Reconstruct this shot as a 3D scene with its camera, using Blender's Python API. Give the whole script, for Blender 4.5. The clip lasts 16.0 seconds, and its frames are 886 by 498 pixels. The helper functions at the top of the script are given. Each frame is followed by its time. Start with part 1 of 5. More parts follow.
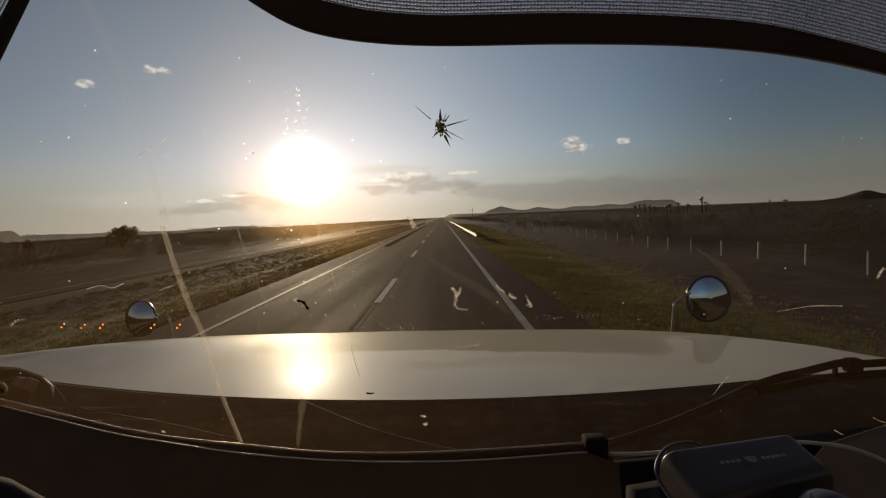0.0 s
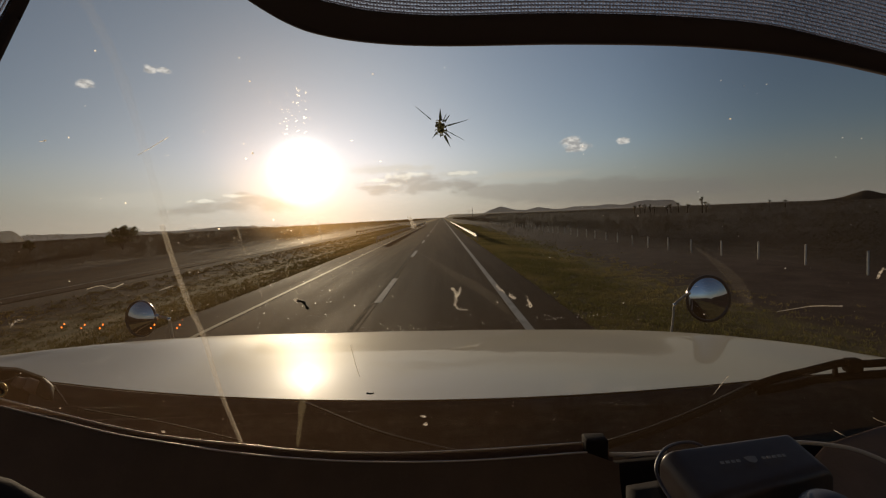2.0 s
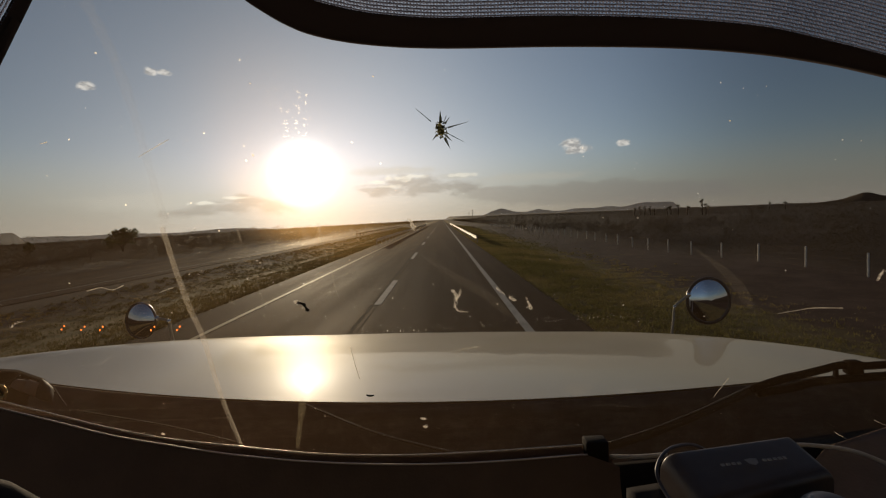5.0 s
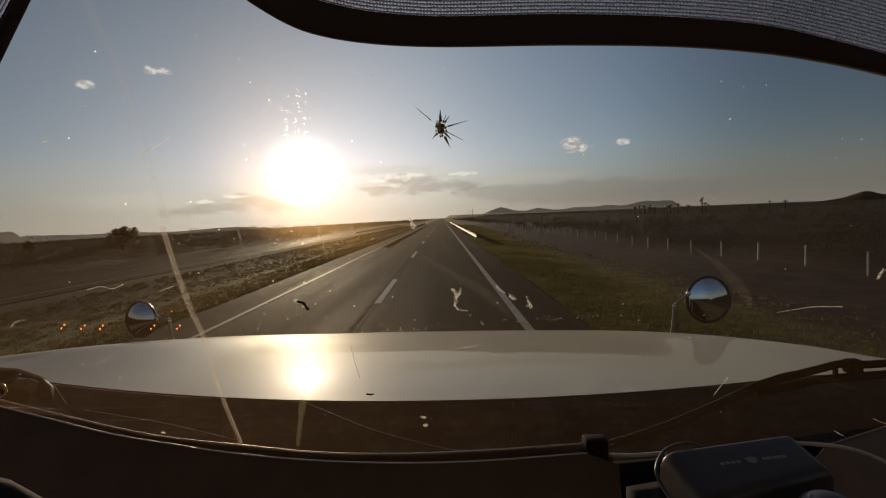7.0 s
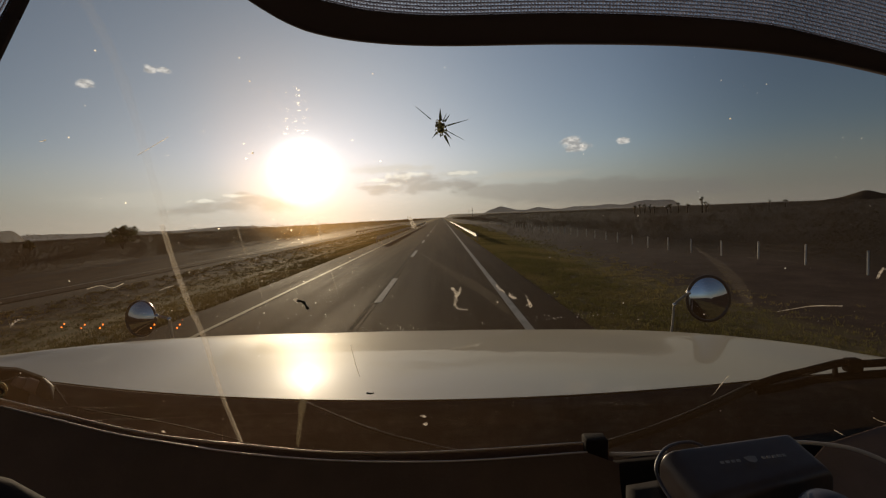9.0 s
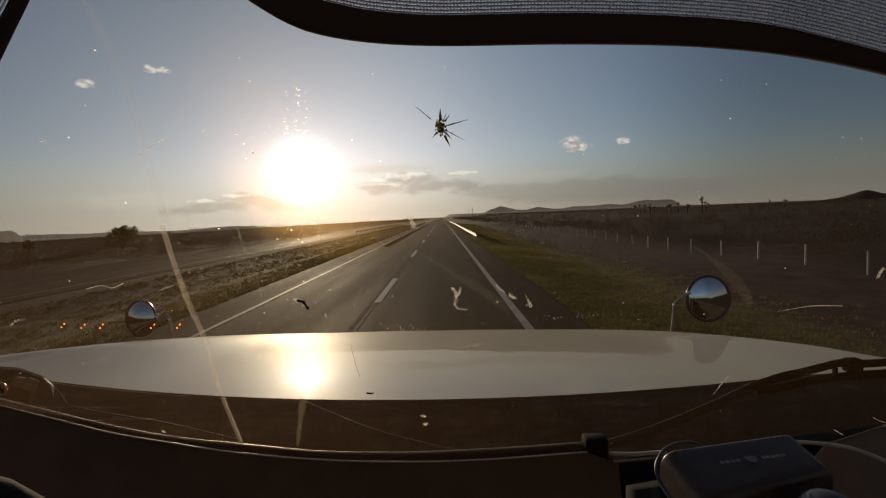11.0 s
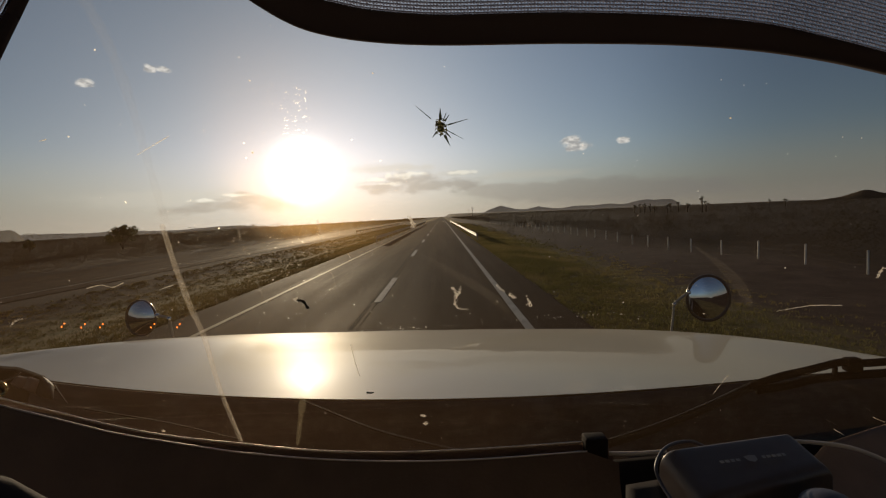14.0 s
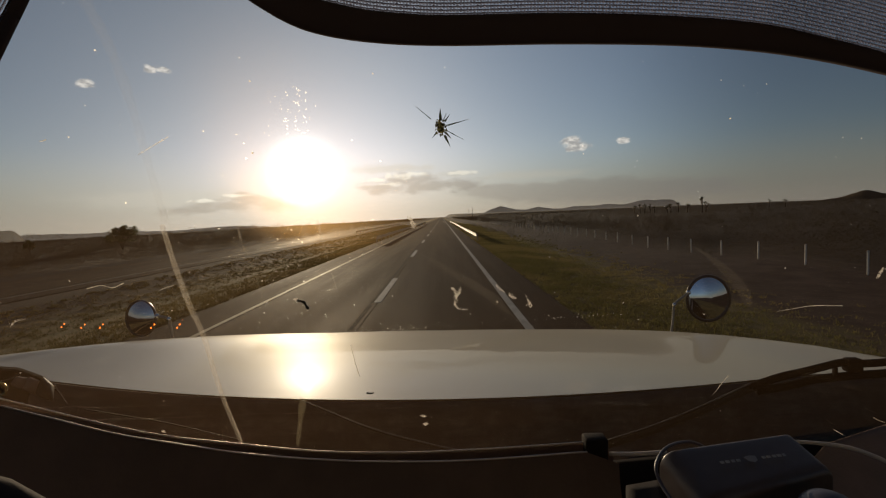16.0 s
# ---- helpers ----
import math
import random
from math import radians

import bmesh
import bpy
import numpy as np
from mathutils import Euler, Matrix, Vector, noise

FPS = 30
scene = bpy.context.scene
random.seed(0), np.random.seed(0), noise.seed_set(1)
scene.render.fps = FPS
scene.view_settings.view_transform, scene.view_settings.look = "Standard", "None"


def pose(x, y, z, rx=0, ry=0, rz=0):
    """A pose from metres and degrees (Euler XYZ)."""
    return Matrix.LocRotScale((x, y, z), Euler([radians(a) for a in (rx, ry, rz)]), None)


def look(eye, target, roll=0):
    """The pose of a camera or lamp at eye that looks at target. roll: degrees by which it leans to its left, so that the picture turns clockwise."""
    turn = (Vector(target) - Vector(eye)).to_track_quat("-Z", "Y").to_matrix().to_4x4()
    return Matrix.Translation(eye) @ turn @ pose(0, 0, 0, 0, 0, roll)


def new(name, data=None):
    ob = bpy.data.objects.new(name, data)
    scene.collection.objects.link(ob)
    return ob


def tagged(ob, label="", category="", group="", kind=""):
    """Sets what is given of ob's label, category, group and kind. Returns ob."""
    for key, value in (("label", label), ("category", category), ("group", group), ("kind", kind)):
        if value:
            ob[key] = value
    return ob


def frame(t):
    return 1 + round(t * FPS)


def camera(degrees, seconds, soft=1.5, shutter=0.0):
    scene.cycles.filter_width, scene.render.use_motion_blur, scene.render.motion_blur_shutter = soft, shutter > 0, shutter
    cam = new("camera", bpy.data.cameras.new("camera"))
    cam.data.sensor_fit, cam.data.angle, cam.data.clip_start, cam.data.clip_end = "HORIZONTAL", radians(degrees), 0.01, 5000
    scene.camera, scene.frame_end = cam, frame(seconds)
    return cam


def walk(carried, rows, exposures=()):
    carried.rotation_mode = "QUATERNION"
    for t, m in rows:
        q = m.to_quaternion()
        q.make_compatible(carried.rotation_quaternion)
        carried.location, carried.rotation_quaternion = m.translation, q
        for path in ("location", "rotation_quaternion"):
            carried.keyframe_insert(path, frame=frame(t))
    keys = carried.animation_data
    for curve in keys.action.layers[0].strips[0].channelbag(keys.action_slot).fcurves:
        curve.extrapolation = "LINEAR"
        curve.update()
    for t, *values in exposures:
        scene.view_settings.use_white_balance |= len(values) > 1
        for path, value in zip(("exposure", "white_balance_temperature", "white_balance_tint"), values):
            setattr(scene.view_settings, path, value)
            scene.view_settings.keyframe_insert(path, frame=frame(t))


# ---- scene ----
# ---- camera and walk: fixed in the cab of the standing truck, trembling slightly ----
cam = camera(87, 16.0, soft=1.2)
ROWS = [  # seconds, tilt in degrees
    (0, -0.104), (0.5, -0.069), (1, -0.069), (1.5, -0.069), (2, -0.09),
    (2.5, -0.049), (3, 0.055), (3.5, 0.139), (4, 0.153), (6.5, 0.055),
    (7, 0), (7.5, 0.014), (8, 0.09), (8.5, -0.083), (9, -0.104),
    (11.5, -0.118), (12, -0.153), (12.5, 0), (13, 0.021), (13.5, -0.09),
    (14, -0.173), (14.5, -0.118), (15, -0.104), (15.5, -0.153), (16, -0.125),
]


def aimed(tilt):
    p = radians(tilt - 3.811)
    return look((0, 0, 2.4), (0, math.cos(p), 2.4 + math.sin(p)), -2.2)


walk(cam, [(t, aimed(tilt)) for t, tilt in ROWS],
     [(0, 0.06), (2, 0.04), (4, 0.05), (9, 0.04), (11.5, 0.05), (12, 0.05), (12.7, 0.11), (14.5, 0.12), (16, 0.10)])

# ---- world, sun, exposure ----
SUN_AZ, SUN_EL = math.atan2(-0.2898, 1.0), math.atan(0.1081 / 1.041)
SUN_WAY = Vector((math.sin(SUN_AZ) * math.cos(SUN_EL), math.cos(SUN_AZ) * math.cos(SUN_EL), math.sin(SUN_EL)))


class Nodes:
    """Short hand for a node tree."""

    def __init__(self, tree):
        self.t = tree

    def add(self, kind, links=()):
        n = self.t.nodes.new(kind)
        for socket, value in dict(links).items():
            self.put(n.inputs[socket], value)
        return n

    def put(self, socket, value):
        if isinstance(value, bpy.types.NodeSocket):
            self.t.links.new(value, socket)
        else:
            socket.default_value = value

    def math(self, op, a, b=0.0, c=0.0, clamp=False):
        n = self.t.nodes.new("ShaderNodeMath")
        n.operation, n.use_clamp = op, clamp
        for i, value in enumerate((a, b, c)):
            self.put(n.inputs[i], value)
        return n.outputs[0]

    def vec(self, op, a, b=(0, 0, 0)):
        n = self.t.nodes.new("ShaderNodeVectorMath")
        n.operation = op
        self.put(n.inputs[0], a)
        self.put(n.inputs[1], b)
        return n

    def ramp(self, value, lo, hi, out_lo=0.0, out_hi=1.0):
        n = self.t.nodes.new("ShaderNodeMapRange")
        n.interpolation_type = "SMOOTHSTEP"
        for i, x in enumerate((value, lo, hi, out_lo, out_hi)):
            self.put(n.inputs[i], x)
        return n.outputs[0]

    def mix(self, f, a, b, blend="MIX"):
        n = self.t.nodes.new("ShaderNodeMix")
        n.data_type, n.blend_type = "RGBA", blend
        self.put(n.inputs[0], f)
        self.put(n.inputs[6], a if isinstance(a, bpy.types.NodeSocket) else (*a, 1))
        self.put(n.inputs[7], b if isinstance(b, bpy.types.NodeSocket) else (*b, 1))
        return n.outputs[2]

    def noise(self, vector, scale, detail=4.0, rough=0.55):
        n = self.t.nodes.new("ShaderNodeTexNoise")
        self.put(n.inputs["Vector"], vector)
        n.inputs["Scale"].default_value, n.inputs["Detail"].default_value = scale, detail
        n.inputs["Roughness"].default_value = rough
        return n.outputs["Fac"]


world = bpy.data.worlds.new("evening_sky")
scene.world = world
world.use_nodes = True
world.node_tree.nodes.clear()
w = Nodes(world.node_tree)
SKY_STRENGTH = 0.05
sky_node = w.add("ShaderNodeTexSky")
sky_node.sky_type, sky_node.sun_disc, sky_node.sun_elevation, sky_node.sun_rotation = "NISHITA", False, SUN_EL, SUN_AZ
sky_node.altitude, sky_node.air_density, sky_node.dust_density, sky_node.ozone_density = 1500.0, 1.0, 1.2, 1.5
sky = sky_node.outputs[0]
way = w.vec("NORMALIZE", w.add("ShaderNodeTexCoord").outputs["Generated"]).outputs[0]
toward = w.math("MAXIMUM", w.vec("DOT_PRODUCT", way, tuple(SUN_WAY)).outputs["Value"], 0.0)
# the sun's disc and the bright aureole round it
core = w.math("ADD", w.math("MULTIPLY", w.math("POWER", toward, 1500.0), 100.0), w.math("MULTIPLY", w.math("POWER", toward, 330.0), 4.0))
wide = w.math("ADD", w.math("MULTIPLY", w.math("POWER", toward, 26.0), 1.1), w.math("MULTIPLY", w.math("POWER", toward, 6.0), 3.4))
disc_light = w.mix(1.0, w.mix(0.0, (1.0, 0.955, 0.88), (1, 1, 1)), core, "MULTIPLY")
glow = w.mix(1.0, w.mix(0.0, (0.82, 0.98, 1.12), (1, 1, 1)), wide, "MULTIPLY")
grey = w.add("ShaderNodeRGBToBW", {0: sky}).outputs[0]
clear = w.mix(1.0, w.mix(1.0, w.mix(w.math("ADD", 0.08, w.math("MULTIPLY", w.math("POWER", toward, 14.0), 0.72)), sky, grey), (0.92, 0.88, 0.95), "MULTIPLY"), glow, "ADD")
sep = w.add("ShaderNodeSeparateXYZ", {0: way})
height, side_way = sep.outputs[2], sep.outputs[0]
# thin even veil, a little denser ahead than to the sides
veil = w.math("ADD", w.ramp(side_way, -0.45, 0.05, 0.90, 1.26), w.ramp(side_way, 0.30, 0.60, 0.0, -0.40))
clear = w.mix(1.0, clear, w.add("ShaderNodeCombineColor", {0: veil, 1: veil, 2: veil}).outputs[0], "MULTIPLY")
near_sun = w.math("POWER", toward, 9.0)
close_sun = w.math("POWER", toward, 40.0)
haze = w.mix(near_sun, (3.0, 2.9, 2.7), (11.0, 10.5, 8.8))
clear = w.mix(w.ramp(height, 0.15, 0.0, 0.0, 0.85), clear, haze)
# clouds: torn shapes low over the horizon, grey below, with sunlit upper edges
fine = w.noise(w.vec("MULTIPLY", way, (1, 1, 1.7)).outputs[0], 52.0, 6.0, 0.60)
torn = w.noise(w.vec("MULTIPLY", way, (1, 1, 2.6)).outputs[0], 24.0, 7.0, 0.62)


def puff(u, v, wide_share, high, edge=torn, ragged=1.7, soft=0.25):
    """A torn oval in the sky round the way (u, 1, v)."""
    off = w.vec("SUBTRACT", way, tuple(Vector((u, 1, v)).normalized())).outputs[0]
    flat = w.vec("LENGTH", w.vec("DIVIDE", off, (wide_share, wide_share, high)).outputs[0]).outputs["Value"]
    return w.ramp(w.math("ADD", flat, w.math("MULTIPLY", w.math("SUBTRACT", edge, 0.5), ragged)), 1.0, soft)


def bank(shapes, edge=torn, ragged=1.7, soft=0.25):
    total = puff(*shapes[0], edge, ragged, soft)
    for shape in shapes[1:]:
        total = w.math("MAXIMUM", total, puff(*shape, edge, ragged, soft))
    return total


# pale sheets, then grey bodies, then bright rims
sheets = bank(((-0.10, 0.106, 0.13, 0.013), (0.03, 0.090, 0.06, 0.009), (-0.62, 0.060, 0.16, 0.020), (-0.50, 0.062, 0.09, 0.020), (0.20, 0.082, 0.16, 0.012)), torn, 1.3)
covered = w.mix(w.math("MULTIPLY", sheets, 0.50), clear, w.mix(near_sun, (6.4, 6.1, 5.4), (13.8, 12.8, 10.8)))
grey_side = w.mix(close_sun, w.mix(near_sun, (2.6, 2.45, 2.3), (7.6, 6.7, 5.6)), (10.0, 8.6, 6.8))
bodies = bank(((-0.125, 0.067, 0.075, 0.020), (-0.065, 0.079, 0.078, 0.021), (-0.03, 0.064, 0.075, 0.016), (0.045, 0.068, 0.075, 0.017),
               (-0.455, 0.042, 0.075, 0.016), (-0.412, 0.050, 0.045, 0.023), (-0.36, 0.038, 0.07, 0.016), (-0.53, 0.034, 0.08, 0.012)), torn, 2.2)
covered = w.mix(w.math("MULTIPLY", bodies, 0.60), covered, grey_side)
shelf = bank(((0.30, 0.044, 0.22, 0.030), (0.20, 0.045, 0.16, 0.024), (0.44, 0.040, 0.20, 0.026), (0.12, 0.052, 0.10, 0.018)), torn, 0.9, 0.55)
covered = w.mix(w.math("MULTIPLY", shelf, 0.50), covered, w.mix(near_sun, (3.1, 2.9, 2.75), (8.6, 7.6, 6.4)))
rims = bank(((-0.085, 0.090, 0.042, 0.0075), (-0.048, 0.093, 0.034, 0.006), (-0.135, 0.083, 0.032, 0.006), (0.045, 0.092, 0.034, 0.006), (-0.11, 0.074, 0.035, 0.005),
             (-0.435, 0.062, 0.030, 0.0045), (-0.505, 0.053, 0.028, 0.004)), fine, 2.7)
covered = w.mix(w.math("MULTIPLY", rims, 0.50), covered, w.mix(near_sun, (10.0, 9.4, 8.2), (24.0, 22.5, 19.0)))
# four small puffs with sunlit tops
small = bank(((-0.733, 0.3060, 0.016, 0.0085), (-0.597, 0.332, 0.013, 0.009), (-0.572, 0.329, 0.016, 0.006), (0.280, 0.149, 0.024, 0.012), (0.292, 0.138, 0.034, 0.012), (0.390, 0.147, 0.018, 0.007)), fine, 1.3, 0.5)
lit = w.ramp(w.noise(w.vec("MULTIPLY", way, (1, 1, 2.2)).outputs[0], 75.0, 3.0), 0.38, 0.62)
covered = w.mix(w.math("MULTIPLY", small, 0.85), covered, w.mix(lit, (7.0, 6.7, 6.4), (14.5, 13.6, 12.6)))
covered = w.mix(1.0, covered, disc_light, "ADD")
out = w.add("ShaderNodeOutputWorld")
back = w.add("ShaderNodeBackground", {"Color": covered, "Strength": SKY_STRENGTH})
w.put(out.inputs[0], back.outputs[0])

lamp = bpy.data.lights.new("sun", "SUN")
lamp.energy, lamp.angle, lamp.color = 2.3, radians(0.53), (1.0, 0.78, 0.51)
sun = new("sun", lamp)
sun.matrix_world = look((0, 0, 60), Vector((0, 0, 60)) - SUN_WAY)


# ---- materials ----
def material(name, build):
    m = bpy.data.materials.new(name)
    m.use_nodes = True
    m.node_tree.nodes.clear()
    n = Nodes(m.node_tree)
    n.where = n.add("ShaderNodeNewGeometry").outputs["Position"]
    o = n.add("ShaderNodeOutputMaterial")
    n.put(o.inputs[0], build(n))
    return m


def principled(n, color, rough, metal=0.0, bump=None, bump_size=0.01, **extra):
    p = n.add("ShaderNodeBsdfPrincipled")
    n.put(p.inputs["Base Color"], color if isinstance(color, bpy.types.NodeSocket) else (*color, 1))
    n.put(p.inputs["Roughness"], rough)
    p.inputs["Metallic"].default_value = metal
    if bump is not None:
        b = n.add("ShaderNodeBump", {"Height": bump, "Distance": bump_size})
        n.put(p.inputs["Normal"], b.outputs[0])
    for key, value in extra.items():
        n.put(p.inputs[key.replace("_", " ")], value)
    return p.outputs[0]


def plain(name, a, b, rough, scale, metal=0.0, bump_size=0.0, detail=5.0, **extra):
    """Two shades at two scales, with slight relief."""
    def build(n):
        big, small_grain = n.noise(n.where, scale, detail), n.noise(n.where, scale * 11.0, 3.0)
        f = n.math("ADD", n.math("MULTIPLY", n.ramp(big, 0.3, 0.7), 0.65), n.math("MULTIPLY", small_grain, 0.35))
        r = n.math("ADD", rough - 0.05, n.math("MULTIPLY", big, 0.1))
        return principled(n, n.mix(f, a, b), r, metal, small_grain if bump_size else None, bump_size, **extra)
    return material(name, build)


def asphalt_nodes(n):
    along = n.vec("MULTIPLY", n.where, (1.0, 0.04, 1.0)).outputs[0]
    wear = n.noise(along, 0.9, 4.0)
    patch = n.noise(n.where, 0.35, 4.0)
    grit = n.noise(n.where, 60.0, 3.0)
    f = n.math("ADD", n.math("MULTIPLY", n.ramp(wear, 0.3, 0.7), 0.6), n.math("MULTIPLY", patch, 0.3))
    f = n.math("ADD", f, n.math("MULTIPLY", grit, 0.25))
    return principled(n, n.mix(f, (0.027, 0.0180, 0.0112), (0.066, 0.045, 0.027)), n.ramp(wear, 0.3, 0.75, 0.86, 0.70),
                      0.0, grit, 0.006, Specular_IOR_Level=0.02)


def earth_nodes(n):
    patch = n.noise(n.where, 0.06, 6.0, 0.6)
    mid = n.noise(n.where, 0.7, 5.0, 0.6)
    grain = n.noise(n.where, 14.0, 4.0)
    x = n.add("ShaderNodeSeparateXYZ", {0: n.where}).outputs[0]
    dirt = n.mix(n.ramp(mid, 0.3, 0.7), (0.050, 0.034, 0.028), (0.090, 0.062, 0.050))
    green = n.mix(n.ramp(mid, 0.35, 0.65), (0.165, 0.136, 0.052), (0.29, 0.218, 0.088))
    stones = n.math("MULTIPLY", n.ramp(n.noise(n.where, 3.2, 5.0, 0.7), 0.60, 0.70), n.ramp(patch, 0.45, 0.6))
    dirt = n.mix(n.math("MULTIPLY", stones, 0.6), dirt, (0.15, 0.115, 0.095))
    wob = n.math("ADD", x, n.math("MULTIPLY", n.math("SUBTRACT", mid, 0.5), 5.0))
    verge = n.math("MULTIPLY", n.ramp(wob, 2.0, 4.0), n.ramp(wob, 9.5, 7.5))
    median = n.math("MULTIPLY", n.ramp(wob, -5.0, -8.0), n.ramp(wob, -14.5, -11.5))
    off_road = n.math("MAXIMUM", n.ramp(wob, 15.0, 19.0), n.ramp(wob, -25.0, -28.0))
    dirt = n.mix(n.math("MULTIPLY", off_road, n.ramp(patch, 0.3, 0.6, 0.85, 1.0)), dirt, n.mix(mid, (0.028, 0.021, 0.013), (0.046, 0.035, 0.022)))
    dirt = n.mix(n.ramp(wob, -5.0, -7.5), dirt, n.mix(mid, (0.019, 0.0140, 0.0110), (0.036, 0.027, 0.020)))
    f = n.math("MAXIMUM", verge, median)
    return principled(n, n.mix(n.math("MULTIPLY", grain, 0.35), n.mix(f, dirt, green), (0.05, 0.04, 0.03)), 0.95, 0.0, grain, 0.018, Specular_IOR_Level=0.1)


def leaf_nodes(dark, light, back_share):
    def build(n):
        r = n.add("ShaderNodeNewGeometry").outputs["Random Per Island"]
        c = n.mix(r, dark, light)
        d = n.add("ShaderNodeBsdfDiffuse", {"Color": c}).outputs[0]
        t = n.add("ShaderNodeBsdfTranslucent", {"Color": c}).outputs[0]
        return n.add("ShaderNodeMixShader", {0: back_share, 1: d, 2: t}).outputs[0]
    return build


def bright_grains(n):
    """Clear grains that throw the low sun forwards."""
    a = n.add("ShaderNodeBsdfRefraction", {"Color": (1.0, 0.95, 0.86, 1), "Roughness": 1.0, "IOR": 1.25}).outputs[0]
    t = n.add("ShaderNodeBsdfTranslucent", {"Color": (0.97, 0.92, 0.84, 1)}).outputs[0]
    return n.add("ShaderNodeMixShader", {0: 0.3, 1: t, 2: a}).outputs[0]


def dusty_glare_glass(tint, rough, share):
    """Dried dirt and painted glare on glass: some of it scatters the light from behind, the rest lets the view through.
    """
    def build(n):
        grain = n.noise(n.where, 260.0, 4.0)
        t = n.add("ShaderNodeBsdfTranslucent", {"Color": (*tint, 1)}).outputs[0]
        d = n.add("ShaderNodeBsdfDiffuse", {"Color": (*tint, 1)}).outputs[0]
        m = n.add("ShaderNodeMixShader", {0: 0.25, 1: t, 2: d}).outputs[0]
        clear_part = n.add("ShaderNodeBsdfTransparent").outputs[0]
        return n.add("ShaderNodeMixShader", {0: n.ramp(grain, 0.3, 0.7, share * 0.6, min(1.0, share * 1.4)), 1: clear_part, 2: m}).outputs[0]
    return build


ASPHALT = material("asphalt", asphalt_nodes)
EARTH = material("dry_earth", earth_nodes)
WHITE_LINE = plain("worn_white_road_paint", (0.19, 0.178, 0.162), (0.37, 0.35, 0.32), 0.8, 2.5, bump_size=0.002)
YELLOW_LINE = plain("worn_yellow_road_paint", (0.36, 0.28, 0.15), (0.50, 0.40, 0.22), 0.7, 2.5, bump_size=0.002)
JOINT = plain("pale_joint_sealer", (0.10, 0.09, 0.08), (0.17, 0.155, 0.14), 0.85, 2.0)
SEAM = plain("dark_bitumen_seam", (0.017, 0.013, 0.0095), (0.041, 0.031, 0.021), 0.86, 0.8, Specular_IOR_Level=0.02)
ZINC = plain("galvanised_steel", (0.27, 0.25, 0.215), (0.38, 0.35, 0.30), 0.62, 3.0, metal=0.35, bump_size=0.001)
POST_STEEL = plain("weathered_steel", (0.20, 0.18, 0.16), (0.34, 0.31, 0.28), 0.6, 4.0, metal=0.6)
CONCRETE = plain("whitewashed_concrete", (0.50, 0.46, 0.41), (0.70, 0.65, 0.58), 0.85, 5.0, bump_size=0.004)
WIRE = plain("rusty_wire", (0.12, 0.09, 0.07), (0.22, 0.17, 0.13), 0.6, 9.0, metal=0.7)
def grass_nodes(fresh, straw):
    def build(n):
        r = n.add("ShaderNodeNewGeometry").outputs["Random Per Island"]
        patch = n.ramp(n.noise(n.where, 0.16, 4.0), 0.42, 0.58)
        c = n.mix(n.math("ADD", n.math("MULTIPLY", r, 0.35), n.math("MULTIPLY", patch, 0.65)), fresh, straw)
        t = n.add("ShaderNodeBsdfTranslucent", {"Color": c}).outputs[0]
        return n.add("ShaderNodeMixShader", {0: 0.30, 1: n.add("ShaderNodeBsdfDiffuse", {"Color": c}).outputs[0], 2: t}).outputs[0]
    return build


GRASS = material("verge_grass", grass_nodes((0.165, 0.155, 0.052), (0.36, 0.28, 0.112)))
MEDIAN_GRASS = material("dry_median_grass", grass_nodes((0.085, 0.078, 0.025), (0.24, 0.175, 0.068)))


def scrub_nodes(n):
    """Dense twiggy scrub: shaded mostly as the rounded top of a bush."""
    r = n.add("ShaderNodeNewGeometry")
    up = n.vec("ADD", n.vec("MULTIPLY", r.outputs["Normal"], (0.45, 0.45, 0.45)).outputs[0], (0, 0, 1)).outputs[0]
    up = n.vec("NORMALIZE", up).outputs[0]
    c = n.mix(r.outputs["Random Per Island"], (0.072, 0.058, 0.034), (0.100, 0.078, 0.046))
    d = n.add("ShaderNodeBsdfDiffuse", {"Color": c, "Normal": up}).outputs[0]
    t = n.add("ShaderNodeBsdfTranslucent", {"Color": c}).outputs[0]
    return n.add("ShaderNodeMixShader", {0: 0.05, 1: d, 2: t}).outputs[0]


SCRUB = material("scrub_leaves", scrub_nodes)
TREE_LEAF = material("mesquite_leaves", leaf_nodes((0.03, 0.042, 0.012), (0.075, 0.085, 0.03), 0.35))
YUCCA_LEAF = material("yucca_blades", leaf_nodes((0.03, 0.035, 0.02), (0.07, 0.07, 0.04), 0.2))
BARK = plain("grey_brown_bark", (0.07, 0.05, 0.035), (0.15, 0.11, 0.08), 0.9, 6.0, bump_size=0.01)
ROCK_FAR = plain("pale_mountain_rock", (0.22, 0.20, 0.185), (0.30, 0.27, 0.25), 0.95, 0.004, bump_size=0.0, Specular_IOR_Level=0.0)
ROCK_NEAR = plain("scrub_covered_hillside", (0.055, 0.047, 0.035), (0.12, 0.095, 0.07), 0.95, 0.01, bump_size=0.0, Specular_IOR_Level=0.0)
PAINT = plain("white_truck_paint", (0.53, 0.477, 0.365), (0.59, 0.53, 0.413), 0.5, 1.5, Specular_IOR_Level=0.03, Coat_Weight=0.43, Coat_Roughness=0.033)
BLACK = plain("black_dash_plastic", (0.022, 0.018, 0.016), (0.040, 0.033, 0.029), 0.55, 14.0, bump_size=0.0006)
DASH_PANEL = plain("brown_black_dash_plastic", (0.150, 0.106, 0.083), (0.195, 0.138, 0.108), 0.6, 14.0, bump_size=0.0004)
CHANNEL = plain("matt_brown_channel", (0.10, 0.062, 0.046), (0.14, 0.088, 0.064), 0.8, 14.0, bump_size=0.0004)
